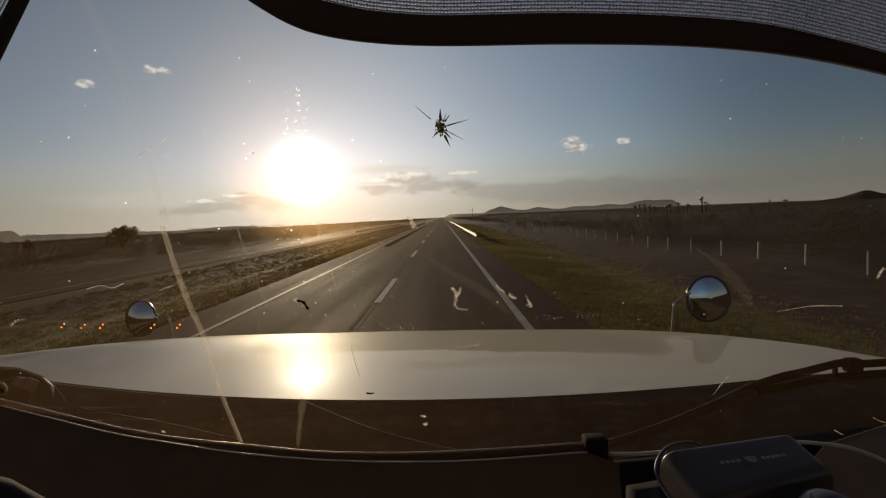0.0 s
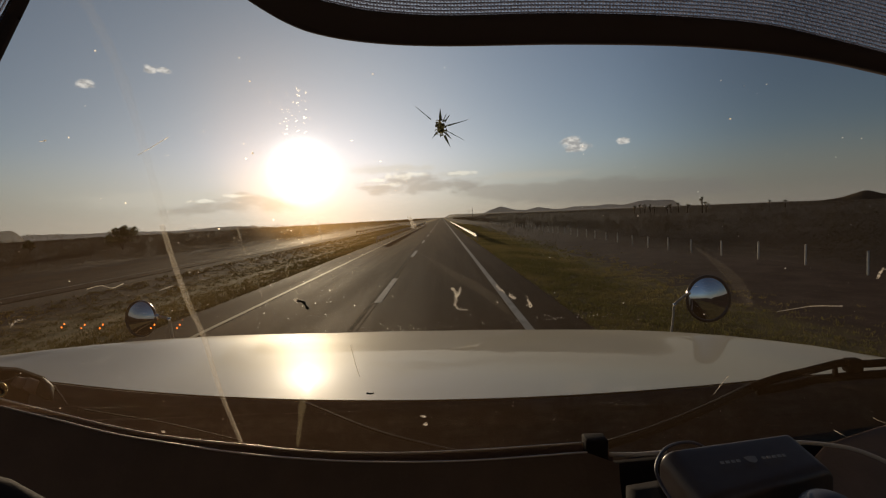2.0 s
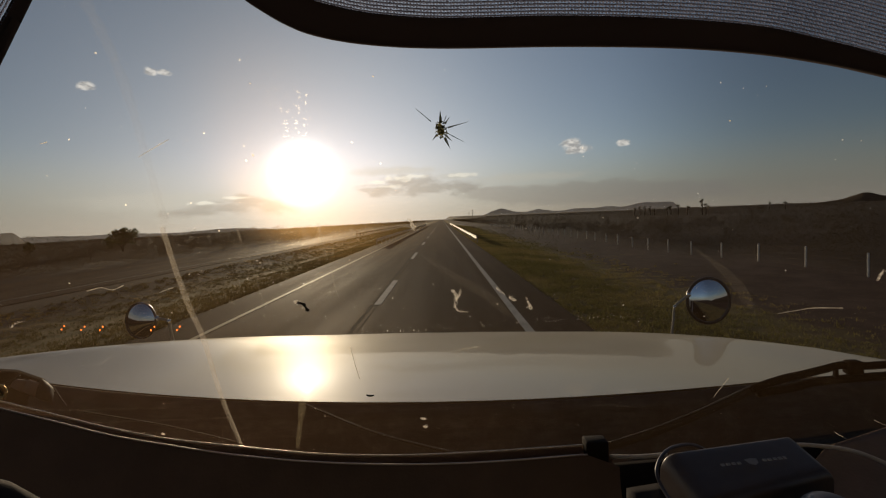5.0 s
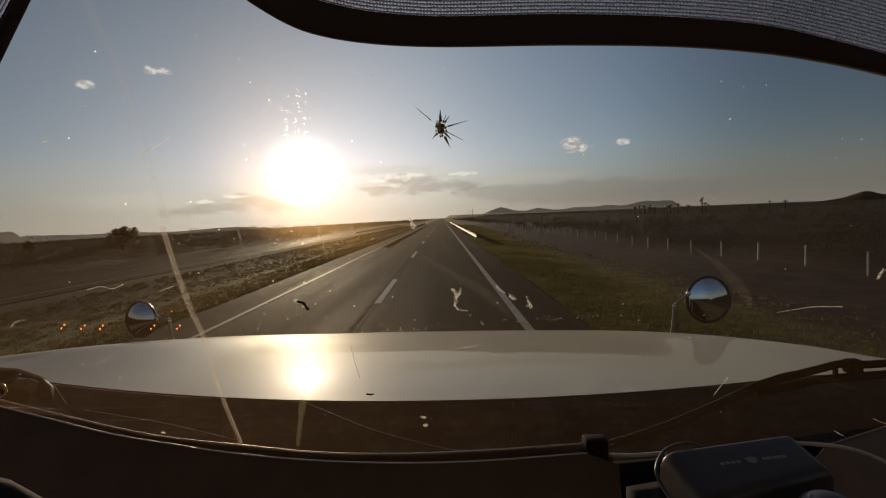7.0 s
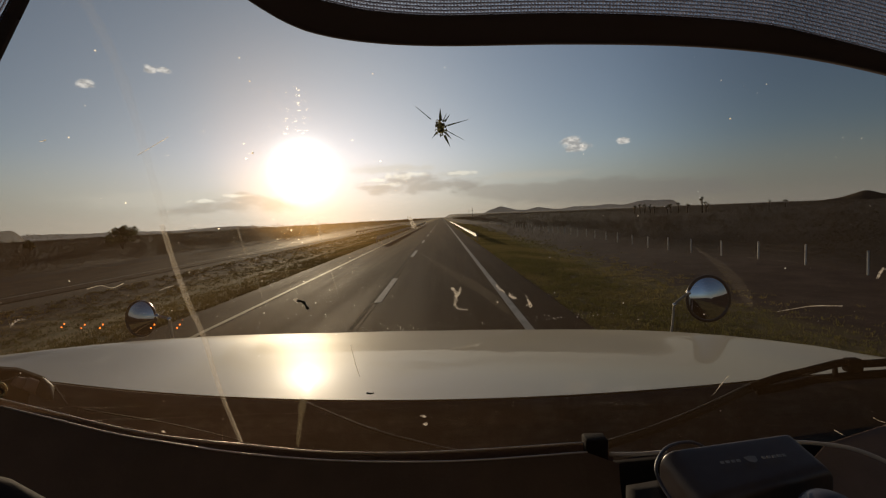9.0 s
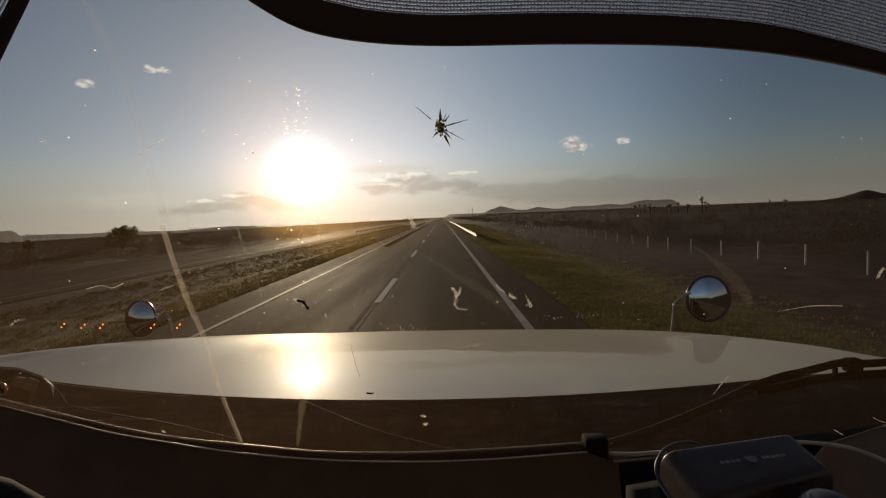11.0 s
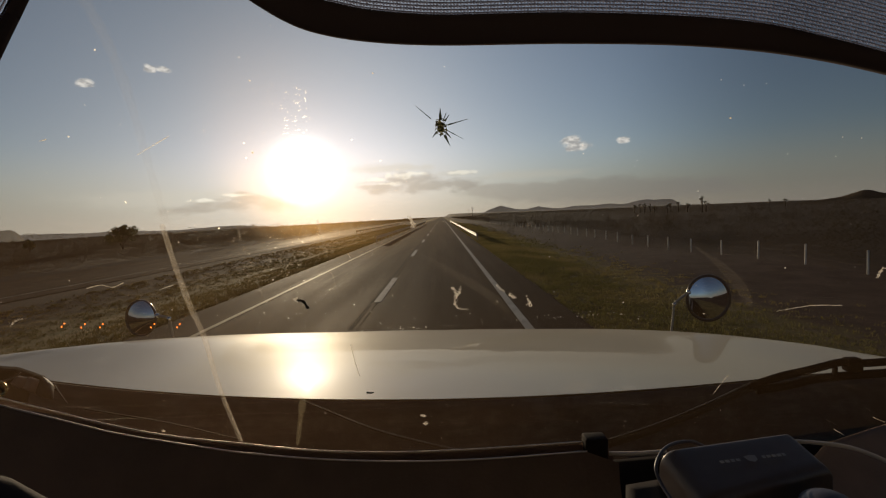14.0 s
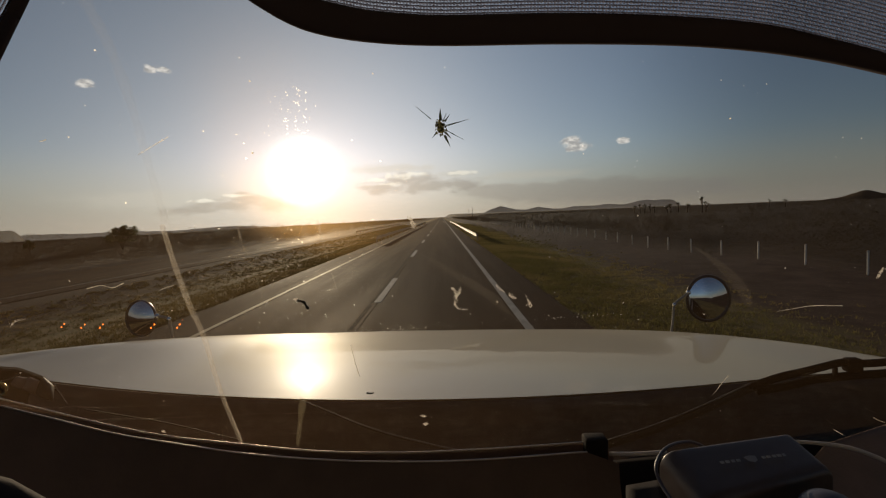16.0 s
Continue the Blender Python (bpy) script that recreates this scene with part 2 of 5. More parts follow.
CAP = plain("dark_brown_cap_plastic", (0.018, 0.013, 0.011), (0.028, 0.021, 0.018), 0.8, 14.0, bump_size=0.0004, Specular_IOR_Level=0.15)
LIP = plain("polished_lip", (0.72, 0.67, 0.60), (0.82, 0.76, 0.68), 0.32, 30.0, metal=1.0)
BLACK_SHINY = plain("black_trim_plastic", (0.020, 0.017, 0.015), (0.034, 0.028, 0.025), 0.30, 14.0)
def cowl_nodes(n):
    """Black plastic under uneven road dust, wiped in arcs."""
    blot = n.noise(n.where, 9.0, 6.0, 0.65)
    wiped = n.noise(n.vec("MULTIPLY", n.where, (2.0, 6.0, 12.0)).outputs[0], 4.0, 5.0, 0.65)
    grain = n.noise(n.where, 190.0, 3.0)
    f = n.math("MULTIPLY", n.ramp(blot, 0.36, 0.66), n.ramp(wiped, 0.34, 0.66, 0.25, 1.0))
    f = n.math("ADD", f, n.ramp(grain, 0.60, 0.74, 0.0, 0.35), clamp=True)
    return principled(n, n.mix(f, (0.018, 0.0175, 0.0170), (0.070, 0.068, 0.062)), 0.7, 0.0, grain, 0.0006)


COWL_BLACK = material("dusty_black_cowl", cowl_nodes)
HOUSING = plain("satin_black_housing", (0.082, 0.064, 0.059), (0.105, 0.082, 0.076), 0.33, 40.0, bump_size=0.0002, Specular_IOR_Level=0.5)
TRAY = plain("matt_black_tray", (0.010, 0.008, 0.007), (0.018, 0.014, 0.012), 0.9, 14.0, bump_size=0.0004, Specular_IOR_Level=0.04)
RUBBER = plain("black_rubber", (0.010, 0.010, 0.010), (0.022, 0.021, 0.020), 0.7, 30.0, bump_size=0.0006)
GREY_DASH = plain("grey_brown_dash_plastic", (0.20, 0.145, 0.116), (0.26, 0.19, 0.155), 0.8, 20.0, bump_size=0.0003)
CHROME = plain("chrome", (0.72, 0.71, 0.69), (0.82, 0.81, 0.79), 0.12, 20.0, metal=1.0)
BRASS = plain("brass", (0.55, 0.40, 0.16), (0.66, 0.50, 0.22), 0.25, 20.0, metal=1.0)
MIRROR = plain("mirror_silver", (0.60, 0.61, 0.63), (0.68, 0.69, 0.71), 0.03, 6.0, metal=1.0)
BINDING = material("dark_binding_tape", leaf_nodes((0.100, 0.084, 0.082), (0.115, 0.096, 0.094), 0.6))
FABRIC = plain("grey_cab_lining", (0.20, 0.175, 0.15), (0.27, 0.235, 0.20), 0.9, 12.0, bump_size=0.002)
CABLE = plain("pale_grey_cable", (0.66, 0.62, 0.56), (0.76, 0.72, 0.66), 0.45, 30.0)
PRINT = plain("grey_print", (0.26, 0.25, 0.25), (0.34, 0.33, 0.33), 0.5, 60.0)
GREY_PLASTIC = plain("pale_grey_plastic", (0.055, 0.052, 0.072), (0.075, 0.072, 0.095), 0.4, 20.0)
DARK_YARN = material("dark_mesh_yarn", leaf_nodes((0.050, 0.052, 0.075), (0.085, 0.088, 0.125), 0.5))
WEAVE = material("grey_mesh_yarn", leaf_nodes((0.15, 0.165, 0.25), (0.24, 0.26, 0.38), 0.7))
DUST = material("dust_specks", bright_grains)
SPLASH = material("dried_splash", dusty_glare_glass((0.85, 0.80, 0.72), 0.5, 0.8))
SMEAR = material("faint_smear", dusty_glare_glass((0.75, 0.66, 0.52), 0.5, 0.015))
FAINT = material("thin_streak", dusty_glare_glass((0.75, 0.66, 0.52), 0.5, 0.07))
THIN = material("faint_long_streak", dusty_glare_glass((0.75, 0.70, 0.60), 0.5, 0.030))
GLARE = material("painted_glare_streak", dusty_glare_glass((0.80, 0.70, 0.45), 0.5, 0.045))
STREAK = material("dirt_streak", dusty_glare_glass((0.78, 0.70, 0.58), 0.5, 0.14))
DEAD_BUG = plain("dark_dried_bug", (0.012, 0.010, 0.006), (0.035, 0.030, 0.016), 0.6, 300.0)
CRUSHED = material("white_crushed_glass", leaf_nodes((0.03, 0.03, 0.012), (0.24, 0.22, 0.11), 0.6))
CRACKED = material("crack_faces", leaf_nodes((0.05, 0.055, 0.03), (0.26, 0.27, 0.19), 0.5))


def glass_nodes(n):
    """Clear glass with an uneven film of road dust that scatters the low sun, weighted left to imitate glare."""
    g = n.add("ShaderNodeBsdfGlossy", {"Color": (1, 1, 1, 1), "Roughness": 0.02}).outputs[0]
    t = n.add("ShaderNodeBsdfTransparent", {"Color": (0.96, 0.975, 0.965, 1)}).outputs[0]
    f = n.add("ShaderNodeFresnel", {"IOR": 1.15}).outputs[0]
    clean = n.add("ShaderNodeMixShader", {0: f, 1: t, 2: g}).outputs[0]
    spread = n.add("ShaderNodeBsdfTranslucent", {"Color": (0.94, 0.55, 0.26, 1)}).outputs[0]
    ahead = n.add("ShaderNodeBsdfRefraction", {"Color": (1.0, 0.65, 0.28, 1), "Roughness": 1.0, "IOR": 1.2}).outputs[0]
    film = n.add("ShaderNodeMixShader", {0: 0.60, 1: spread, 2: ahead}).outputs[0]
    dirt = n.noise(n.where, 3.0, 5.0)
    place = n.add("ShaderNodeSeparateXYZ", {0: n.where})
    low_down, across = place.outputs[2], place.outputs[0]
    # More film at the left and lower left puts sun glare into the glass.
    dirt_and_glare_share = n.math("ADD", n.math("MULTIPLY", n.ramp(dirt, 0.3, 0.7, 0.021, 0.039), n.ramp(low_down, 2.52, 2.37, 0.5, 1.0)), n.math("ADD", n.math("MULTIPLY", n.ramp(across, 0.0, -0.50, 0.0, 0.042), n.math("MULTIPLY", n.ramp(low_down, 2.50, 2.38, 0.15, 1.0), n.ramp(low_down, 2.08, 2.22, 0.35, 1.0))), n.ramp(across, 0.1, 0.5, 0.0, -0.007)))
    return n.add("ShaderNodeMixShader", {0: n.math("ADD", dirt_and_glare_share, n.math("MULTIPLY", n.ramp(low_down, 2.233, 2.131, 0.0, 0.029), n.ramp(across, 0.30, -0.15, 0.05, 1.0))), 1: clean, 2: film}).outputs[0]


GLASS = material("windscreen_glass", glass_nodes)


# ---- mesh helpers ----
def mesh_object(name, bm, mat, parent=None, smooth=True):
    me = bpy.data.meshes.new(name)
    bmesh.ops.recalc_face_normals(bm, faces=bm.faces)
    bm.to_mesh(me)
    bm.free()
    me.materials.append(mat)
    for p in me.polygons:
        p.use_smooth = smooth
    ob = new(name, me)
    ob.parent = parent
    return ob


def part(name, bm, mat, parent, label="", smooth=True):
    ob = mesh_object(name, bm, mat, parent, smooth)
    return tagged(ob, label) if label else ob


def data_object(name, verts, faces, mat, parent=None, smooth=False):
    me = bpy.data.meshes.new(name)
    me.from_pydata(verts, [], faces)
    me.materials.append(mat)
    me.polygons.foreach_set("use_smooth", [smooth] * len(me.polygons))
    ob = new(name, me)
    ob.parent = parent
    return ob


def thing(name, label, category, group="", at=(0, 0, 0)):
    ob = new(name)
    ob.empty_display_size = 0.1
    ob.location = at
    return tagged(ob, label, category, group)


def spline(points, steps):
    """A smooth line through a few points."""
    p = [Vector(q) for q in points]
    p = [p[0] * 2 - p[1], *p, p[-1] * 2 - p[-2]]
    line = []
    for i in range(1, len(p) - 2):
        for k in range(steps):
            t = k / steps
            a, b, c, d = p[i - 1:i + 3]
            line.append(0.5 * (2 * b + (c - a) * t + (2 * a - 5 * b + 4 * c - d) * t * t + (3 * b - a - 3 * c + d) * t ** 3))
    return line + [p[-2]]


def tube(bm, line, radius, sides=8, taper=1.0, bend=1.0):
    """A round rod along a line; taper: the end's share of the start's radius."""
    rings = []
    for i, p in enumerate(line):
        ahead = (line[min(i + 1, len(line) - 1)] - line[max(i - 1, 0)]).normalized()
        side = ahead.cross(Vector((0, 0, 1)) if abs(ahead.z) < 0.95 else Vector((0, 1, 0))).normalized()
        up = side.cross(ahead)
        r = radius * (taper + (1 - taper) * (1 - i / max(1, len(line) - 1)) ** bend)
        rings.append([bm.verts.new(p + (side * math.cos(a) + up * math.sin(a)) * r)
                      for a in (2 * math.pi * k / sides for k in range(sides))])
    for a, b in zip(rings, rings[1:]):
        for k in range(sides):
            bm.faces.new((a[k], a[(k + 1) % sides], b[(k + 1) % sides], b[k]))
    bm.faces.new(rings[0])
    bm.faces.new(rings[-1])


def box(bm, lo, hi, bevel=0.0, segments=2):
    c = [(a + b) / 2 for a, b in zip(lo, hi)]
    made = bmesh.ops.create_cube(bm, size=1.0, matrix=Matrix.Translation(c) @ Matrix.Diagonal((*(b - a for a, b in zip(lo, hi)), 1)))
    if bevel:
        edges = {e for v in made["verts"] for e in v.link_edges}
        bmesh.ops.bevel(bm, geom=list(edges), offset=bevel, segments=segments, affect="EDGES", profile=0.5)


def sheet(bm, rows, thick=None):
    """A surface over rows of points; with thick (a vector) it gets a second side and closed edges."""
    grid = [[bm.verts.new(p) for p in row] for row in rows]
    for a, b in zip(grid, grid[1:]):
        for k in range(len(a) - 1):
            bm.faces.new((a[k], a[k + 1], b[k + 1], b[k]))
    if thick is not None:
        low = [[bm.verts.new(Vector(p) + Vector(thick)) for p in row] for row in rows]
        for a, b in zip(low, low[1:]):
            for k in range(len(a) - 1):
                bm.faces.new((a[k], b[k], b[k + 1], a[k + 1]))
        def rim(g):
            return g[0] + [r[-1] for r in g[1:]] + g[-1][-2::-1] + [r[0] for r in g[-2:0:-1]]
        up, down = rim(grid), rim(low)
        for k in range(len(up)):
            j = (k + 1) % len(up)
            bm.faces.new((up[k], down[k], down[j], up[j]))


def ease(a, b, x):
    t = min(1.0, max(0.0, (x - a) / (b - a)))
    return t * t * (3 - 2 * t)


# ---- ground ----
def ground_height(x, y):
    if x > -7.2 and x < 3.4:
        z = -0.05
    elif x >= 3.4:
        z = -0.05 - 0.40 * ease(3.4, 9.0, x) + 0.0058 * max(0.0, y - 60) * ease(25, 85, x)
    else:
        z = -0.05 - 0.5 * ease(-7.2, -11.5, x) + 0.25 * ease(-13.0, -16.5, x) - 0.020 * max(0.0, -25 - x)
    far = max(0.0, max(x - 8.5, -25.5 - x))
    return z + noise.noise((x * 0.07, y * 0.07, 1.0)) * min(0.25, far * 0.05) + noise.noise((x * 0.008, y * 0.008, 4.0)) * min(2.0, far * 0.008)


xs = sorted({round(s * v, 2) for s in (-1, 1) for v in
             [0, 3.4, 3.9, 4.6, 5.5, 6.4, 7.2, 8.0, 9.0, 10, 11.5, 13, 14.5, 16, 18, 20, 22.5, 25, 28, 32, 37, 43, 50, 60, 72, 86, 105,
              130, 160, 200, 260, 340, 450, 600, 850, 1200, 1800, 2600, 3600, 4700]})
ys = sorted({round(v, 2) for v in [-4700, -2500, -1200, -600, -300, -150, -80, -40, -20, -8] + [i * 2.0 for i in range(0, 30)] +
             [60 * 1.12 ** k for k in range(39)] + [4700]})
data_object("ground", [(x, y, ground_height(x, y)) for y in ys for x in xs],
            [(j * len(xs) + i, j * len(xs) + i + 1, (j + 1) * len(xs) + i + 1, (j + 1) * len(xs) + i)
             for j in range(len(ys) - 1) for i in range(len(xs) - 1)], EARTH, smooth=True)
tagged(bpy.data.objects["ground"], "dry brown desert earth with grassy verges", "ground", kind="structure")


def strip_road(name, x0, x1, z, label):
    bm = bmesh.new()
    cuts = [-300, -60, 0, 30, 60, 120, 300, 800, 2000, 4600]
    rows = [[(x0 - 0.25, y, z - 0.3), (x0, y, z), ((x0 + x1) / 2, y, z + 0.03), (x1, y, z), (x1 + 0.25, y, z - 0.3)] for y in cuts]
    sheet(bm, rows)
    ob = mesh_object(name, bm, ASPHALT, smooth=False)
    return tagged(ob, label, "road", kind="structure")


ROAD = strip_road("road", -6.9, 3.05, 0.0, "worn dark asphalt highway with painted lines")
ROAD_OTHER = strip_road("road_opposite", -24.5, -17.0, -0.28, "worn asphalt carriageway beyond the grassy median")


def painted(name, x, width, y0, y1, z, mat, parent):
    """A painted line, a thin film on the road, following its crown."""
    bm = bmesh.new()
    n = max(1, int((y1 - y0) / 40))
    n = min(n, 40)
    rows = [[(x - width / 2, y0 + (y1 - y0) * (i / n) ** 2, z), (x + width / 2, y0 + (y1 - y0) * (i / n) ** 2, z)] for i in range(n + 1)]
    sheet(bm, rows, (0, 0, -0.02))
    return part(name, bm, mat, parent, smooth=False)


def crown(x):
    return 0.03 * (1 - abs(x + 1.925) / 4.975)


painted("edge_line", 1.74, 0.18, -120, 2500, crown(1.74) + 0.008, WHITE_LINE, ROAD)
painted("edge_line", -5.5, 0.13, -120, 2500, crown(-5.5) + 0.008, YELLOW_LINE, ROAD)
painted("edge_line", -18.2, 0.12, -120, 2500, -0.26, JOINT, ROAD_OTHER)
painted("joint_line", -1.93, 0.03, -120, 600, crown(-1.93) + 0.004, SEAM, ROAD)
painted("joint_line", -2.08, 0.11, -120, 600, crown(-2.08) + 0.004, SEAM, ROAD)
dash = painted("lane_dash", 0, 0.20, 0, 5.3, 0, WHITE_LINE, ROAD)
dash.location = (-1.93, 13.2, crown(-1.93) + 0.008)
for k in range(-4, 40):
    if k:
        d = dash.copy()
        scene.collection.objects.link(d)
        d.location.y = 13.2 + 15.5 * k

# ---- distant hills ----
def ridge(name, label, u0, u1, dist, top, mat, seed, depth):
    """A range of hills: a long mound with an uneven crest; top(s) gives the crest's level along 0 to 1."""
    n, m = 110, 12
    rows = []
    for j in range(m + 1):
        t = j / m * 2 - 1
        row = []
        for i in range(n + 1):
            s = i / n
            u = u0 + (u1 - u0) * s
            y = dist + t * depth
            base = -0.022 * abs(u) * y - 25
            h = top(s) * (1 + 0.06 * noise.noise((u * 60, t * 3, seed))) + dist * 0.0010 * noise.noise((u * 90, t * 6, seed + 3))
            row.append((u * y, y, base + max(0.0, h - base) * (1 - abs(t) ** 1.5)))
        rows.append(row)
    bm = bmesh.new()
    sheet(bm, rows)
    return tagged(mesh_object(name, bm, mat), label, "hill", kind="structure")


def bell(s, c, wide):
    return math.exp(-((s - c) / wide) ** 2)


def tent(s, c, wide):
    return max(0.0, 1 - abs(s - c) / wide) ** 1.2


def ends(s):
    return -60 * (1 - ease(0, 0.10, s) * ease(1, 0.90, s))


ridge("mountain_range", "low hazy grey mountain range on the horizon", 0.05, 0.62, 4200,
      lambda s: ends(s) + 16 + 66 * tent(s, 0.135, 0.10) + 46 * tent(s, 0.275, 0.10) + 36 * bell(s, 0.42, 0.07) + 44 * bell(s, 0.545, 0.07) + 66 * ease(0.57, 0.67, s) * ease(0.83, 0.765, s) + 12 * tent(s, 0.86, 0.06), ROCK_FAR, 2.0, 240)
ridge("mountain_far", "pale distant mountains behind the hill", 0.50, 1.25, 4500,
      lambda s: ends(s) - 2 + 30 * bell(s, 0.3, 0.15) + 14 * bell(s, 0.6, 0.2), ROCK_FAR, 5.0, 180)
ridge("hill_right", "dark scrubby hill with a small rounded peak", 0.52, 1.5, 1300,
      lambda s: -14 + 38 * tent(s, 0.40, 0.29) + 9 * tent(s, 0.39, 0.05) + 14 * bell(s, 0.66, 0.16), ROCK_NEAR, 8.0, 200)
ridge("mesa_left", "hazy grey flat-topped mesa on the horizon", -1.25, -0.865, 1900,
      lambda s: -56 + 70 * ease(0.99, 0.85, s) - 26 * ease(0.84, 0.55, s), ROCK_NEAR, 11.0, 200)
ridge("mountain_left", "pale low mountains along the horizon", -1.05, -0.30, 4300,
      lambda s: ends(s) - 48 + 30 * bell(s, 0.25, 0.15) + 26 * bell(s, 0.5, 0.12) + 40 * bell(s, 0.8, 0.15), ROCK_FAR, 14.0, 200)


def haze_sheet():
    """An added see-through sheet imitating distance haze over the plain, thinning upwards, lit by the sun behind it."""
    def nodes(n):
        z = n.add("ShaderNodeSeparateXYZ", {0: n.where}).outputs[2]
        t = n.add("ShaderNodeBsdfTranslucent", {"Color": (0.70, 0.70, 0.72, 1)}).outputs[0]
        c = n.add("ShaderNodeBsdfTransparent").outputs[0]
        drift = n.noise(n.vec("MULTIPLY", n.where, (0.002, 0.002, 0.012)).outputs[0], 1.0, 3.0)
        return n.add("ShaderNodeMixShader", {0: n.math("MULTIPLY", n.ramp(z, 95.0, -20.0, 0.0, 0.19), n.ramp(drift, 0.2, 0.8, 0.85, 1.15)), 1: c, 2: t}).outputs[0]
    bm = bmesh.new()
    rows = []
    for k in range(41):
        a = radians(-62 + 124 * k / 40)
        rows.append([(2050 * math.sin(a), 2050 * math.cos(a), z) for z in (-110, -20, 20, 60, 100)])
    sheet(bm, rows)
    tagged(mesh_object("backdrop_haze_sheet", bm, material("imitated_haze", nodes)), "thin see-through sheet imitating haze on the horizon", "haze", kind="structure")


haze_sheet()


# ---- plants ----
def scatter_leaves(rng, verts, faces, at, wide, high, count, size, thin=0.6):
    x, y, z = at
    for _ in range(count):
        a, r, h = rng.uniform(0, 6.283), math.sqrt(rng.random()), rng.random()
        bulge = math.sqrt(max(0.05, 1 - (2 * h - 0.8) ** 2 * 0.7))
        c = Vector((x + math.cos(a) * r * wide * bulge, y + math.sin(a) * r * wide * bulge, z + high * (0.08 + 0.92 * h)))
        d = Vector((rng.gauss(0, 1), rng.gauss(0, 1), rng.gauss(0, 1) + 0.4)).normalized() * size * rng.uniform(0.6, 1.5)
        e = d.orthogonal().normalized() * size * thin * rng.uniform(0.5, 1.2)
        i = len(verts)
        verts.extend((tuple(c - d), tuple(c + e), tuple(c + d), tuple(c - e)))
        faces.append((i, i + 1, i + 2, i + 3))


def scrub_field(name, label, seed, count, place, mat, leaves=56, size=1.0):
    rng = random.Random(seed)
    verts, faces = [], []
    for _ in range(count):
        x, y = place(rng)
        s = size * rng.uniform(0.5, 1.25) * (1 + 0.7 * (rng.random() < 0.15))
        far = math.hypot(x, y)
        scatter_leaves(rng, verts, faces, (x, y, ground_height(x, y)), s * 0.75, s * 1.15, leaves * 3 // 2 if far < 120 else leaves * 2 // 3,
                       0.03 * s + 0.00034 * far, 0.5)
    return tagged(data_object(name, verts, faces, mat), label, "scrub", kind="stuff")


scrub_field("desert_scrub", "low dry desert bushes covering the plain", 11, 6800,
            lambda r: ((lambda y: (17.5 + r.random() ** 1.5 * (y * 1.1 + 30), y))(8 + 800 * r.random() ** 1.7)), SCRUB)
scrub_field("desert_scrub", "low dry desert bushes beyond the far carriageway", 12, 8200,
            lambda r: ((lambda y: (-25.8 - r.random() ** 1.5 * (y * 1.1 + 30), y))(8 + 800 * r.random() ** 1.7)), SCRUB, 56, 1.15)
scrub_field("verge_weeds", "sparse weeds on the bare strip before the fence", 13, 260,
            lambda r: (r.uniform(8.5, 16.5), 6 + 140 * r.random() ** 1.6), SCRUB, 40, 0.35)


def grass_field(name, label, seed, count, place, mat):
    rng = random.Random(seed)
    verts, faces = [], []
    for _ in range(count):
        x, y = place(rng)
        z = ground_height(x, y) - 0.01
        tall = rng.uniform(0.03, 0.085) * (1.5 if rng.random() < 0.1 else 1) * (1 + y * 0.004)
        for _ in range(7):
            a, lean = rng.uniform(0, 6.283), rng.uniform(0.1, 0.7)
            wide = 0.006 + 0.0006 * y
            i = len(verts)
            cx, cy = x + rng.gauss(0, 0.07), y + rng.gauss(0, 0.07)
            dx, dy = math.cos(a), math.sin(a)
            verts.extend(((cx - dy * wide, cy + dx * wide, z), (cx + dy * wide, cy - dx * wide, z),
                          (cx + dx * lean * tall, cy + dy * lean * tall, z + tall)))
            faces.append((i, i + 1, i + 2))
    return tagged(data_object(name, verts, faces, mat), label, "grass", kind="stuff")


def near(r, y0, y1, power):
    return y0 + (y1 - y0) * r.random() ** power


grass_field("verge_grass", "green and straw-coloured grass along the shoulder", 21, 26000,
            lambda r: (3.12 + abs(r.gauss(0, 2.5)) if r.random() < 0.93 else r.uniform(3.2, 10), near(r, 4, 170, 1.9)), GRASS)
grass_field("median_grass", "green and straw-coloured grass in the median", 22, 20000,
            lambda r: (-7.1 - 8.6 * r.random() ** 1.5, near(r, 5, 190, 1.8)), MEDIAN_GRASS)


def leafy_tree(name, label, at, high, wide, seed):
    rng = random.Random(seed)
    tree = thing(name, label, "tree", at=at)
    bm = bmesh.new()
    tips = []
    for k in range(6):
        a = k * 1.05 + rng.uniform(-0.3, 0.3)
        reach = wide * rng.uniform(0.35, 0.8)
        tip = Vector((math.cos(a) * reach, math.sin(a) * reach, high * rng.uniform(0.35, 0.85)))
        tube(bm, spline([(0, 0, -0.1), (tip.x * 0.25, tip.y * 0.25, high * 0.3), tip], 4), 0.10, 6, 0.25)
        tips.append(tip)
    part("trunk", bm, BARK, tree)
    verts, faces = [], []
    for tip in tips + [Vector((0, 0, high * 0.85))] * 2:
        for _ in range(4):
            c = tip + Vector((rng.gauss(0, wide * 0.2), rng.gauss(0, wide * 0.2), rng.gauss(0, high * 0.10)))
            scatter_leaves(rng, verts, faces, (c.x, c.y, c.z - high * 0.14), wide * 0.30, high * 0.30, 110, 0.11)
    data_object("crown", verts, faces, TREE_LEAF, tree)
    return tree


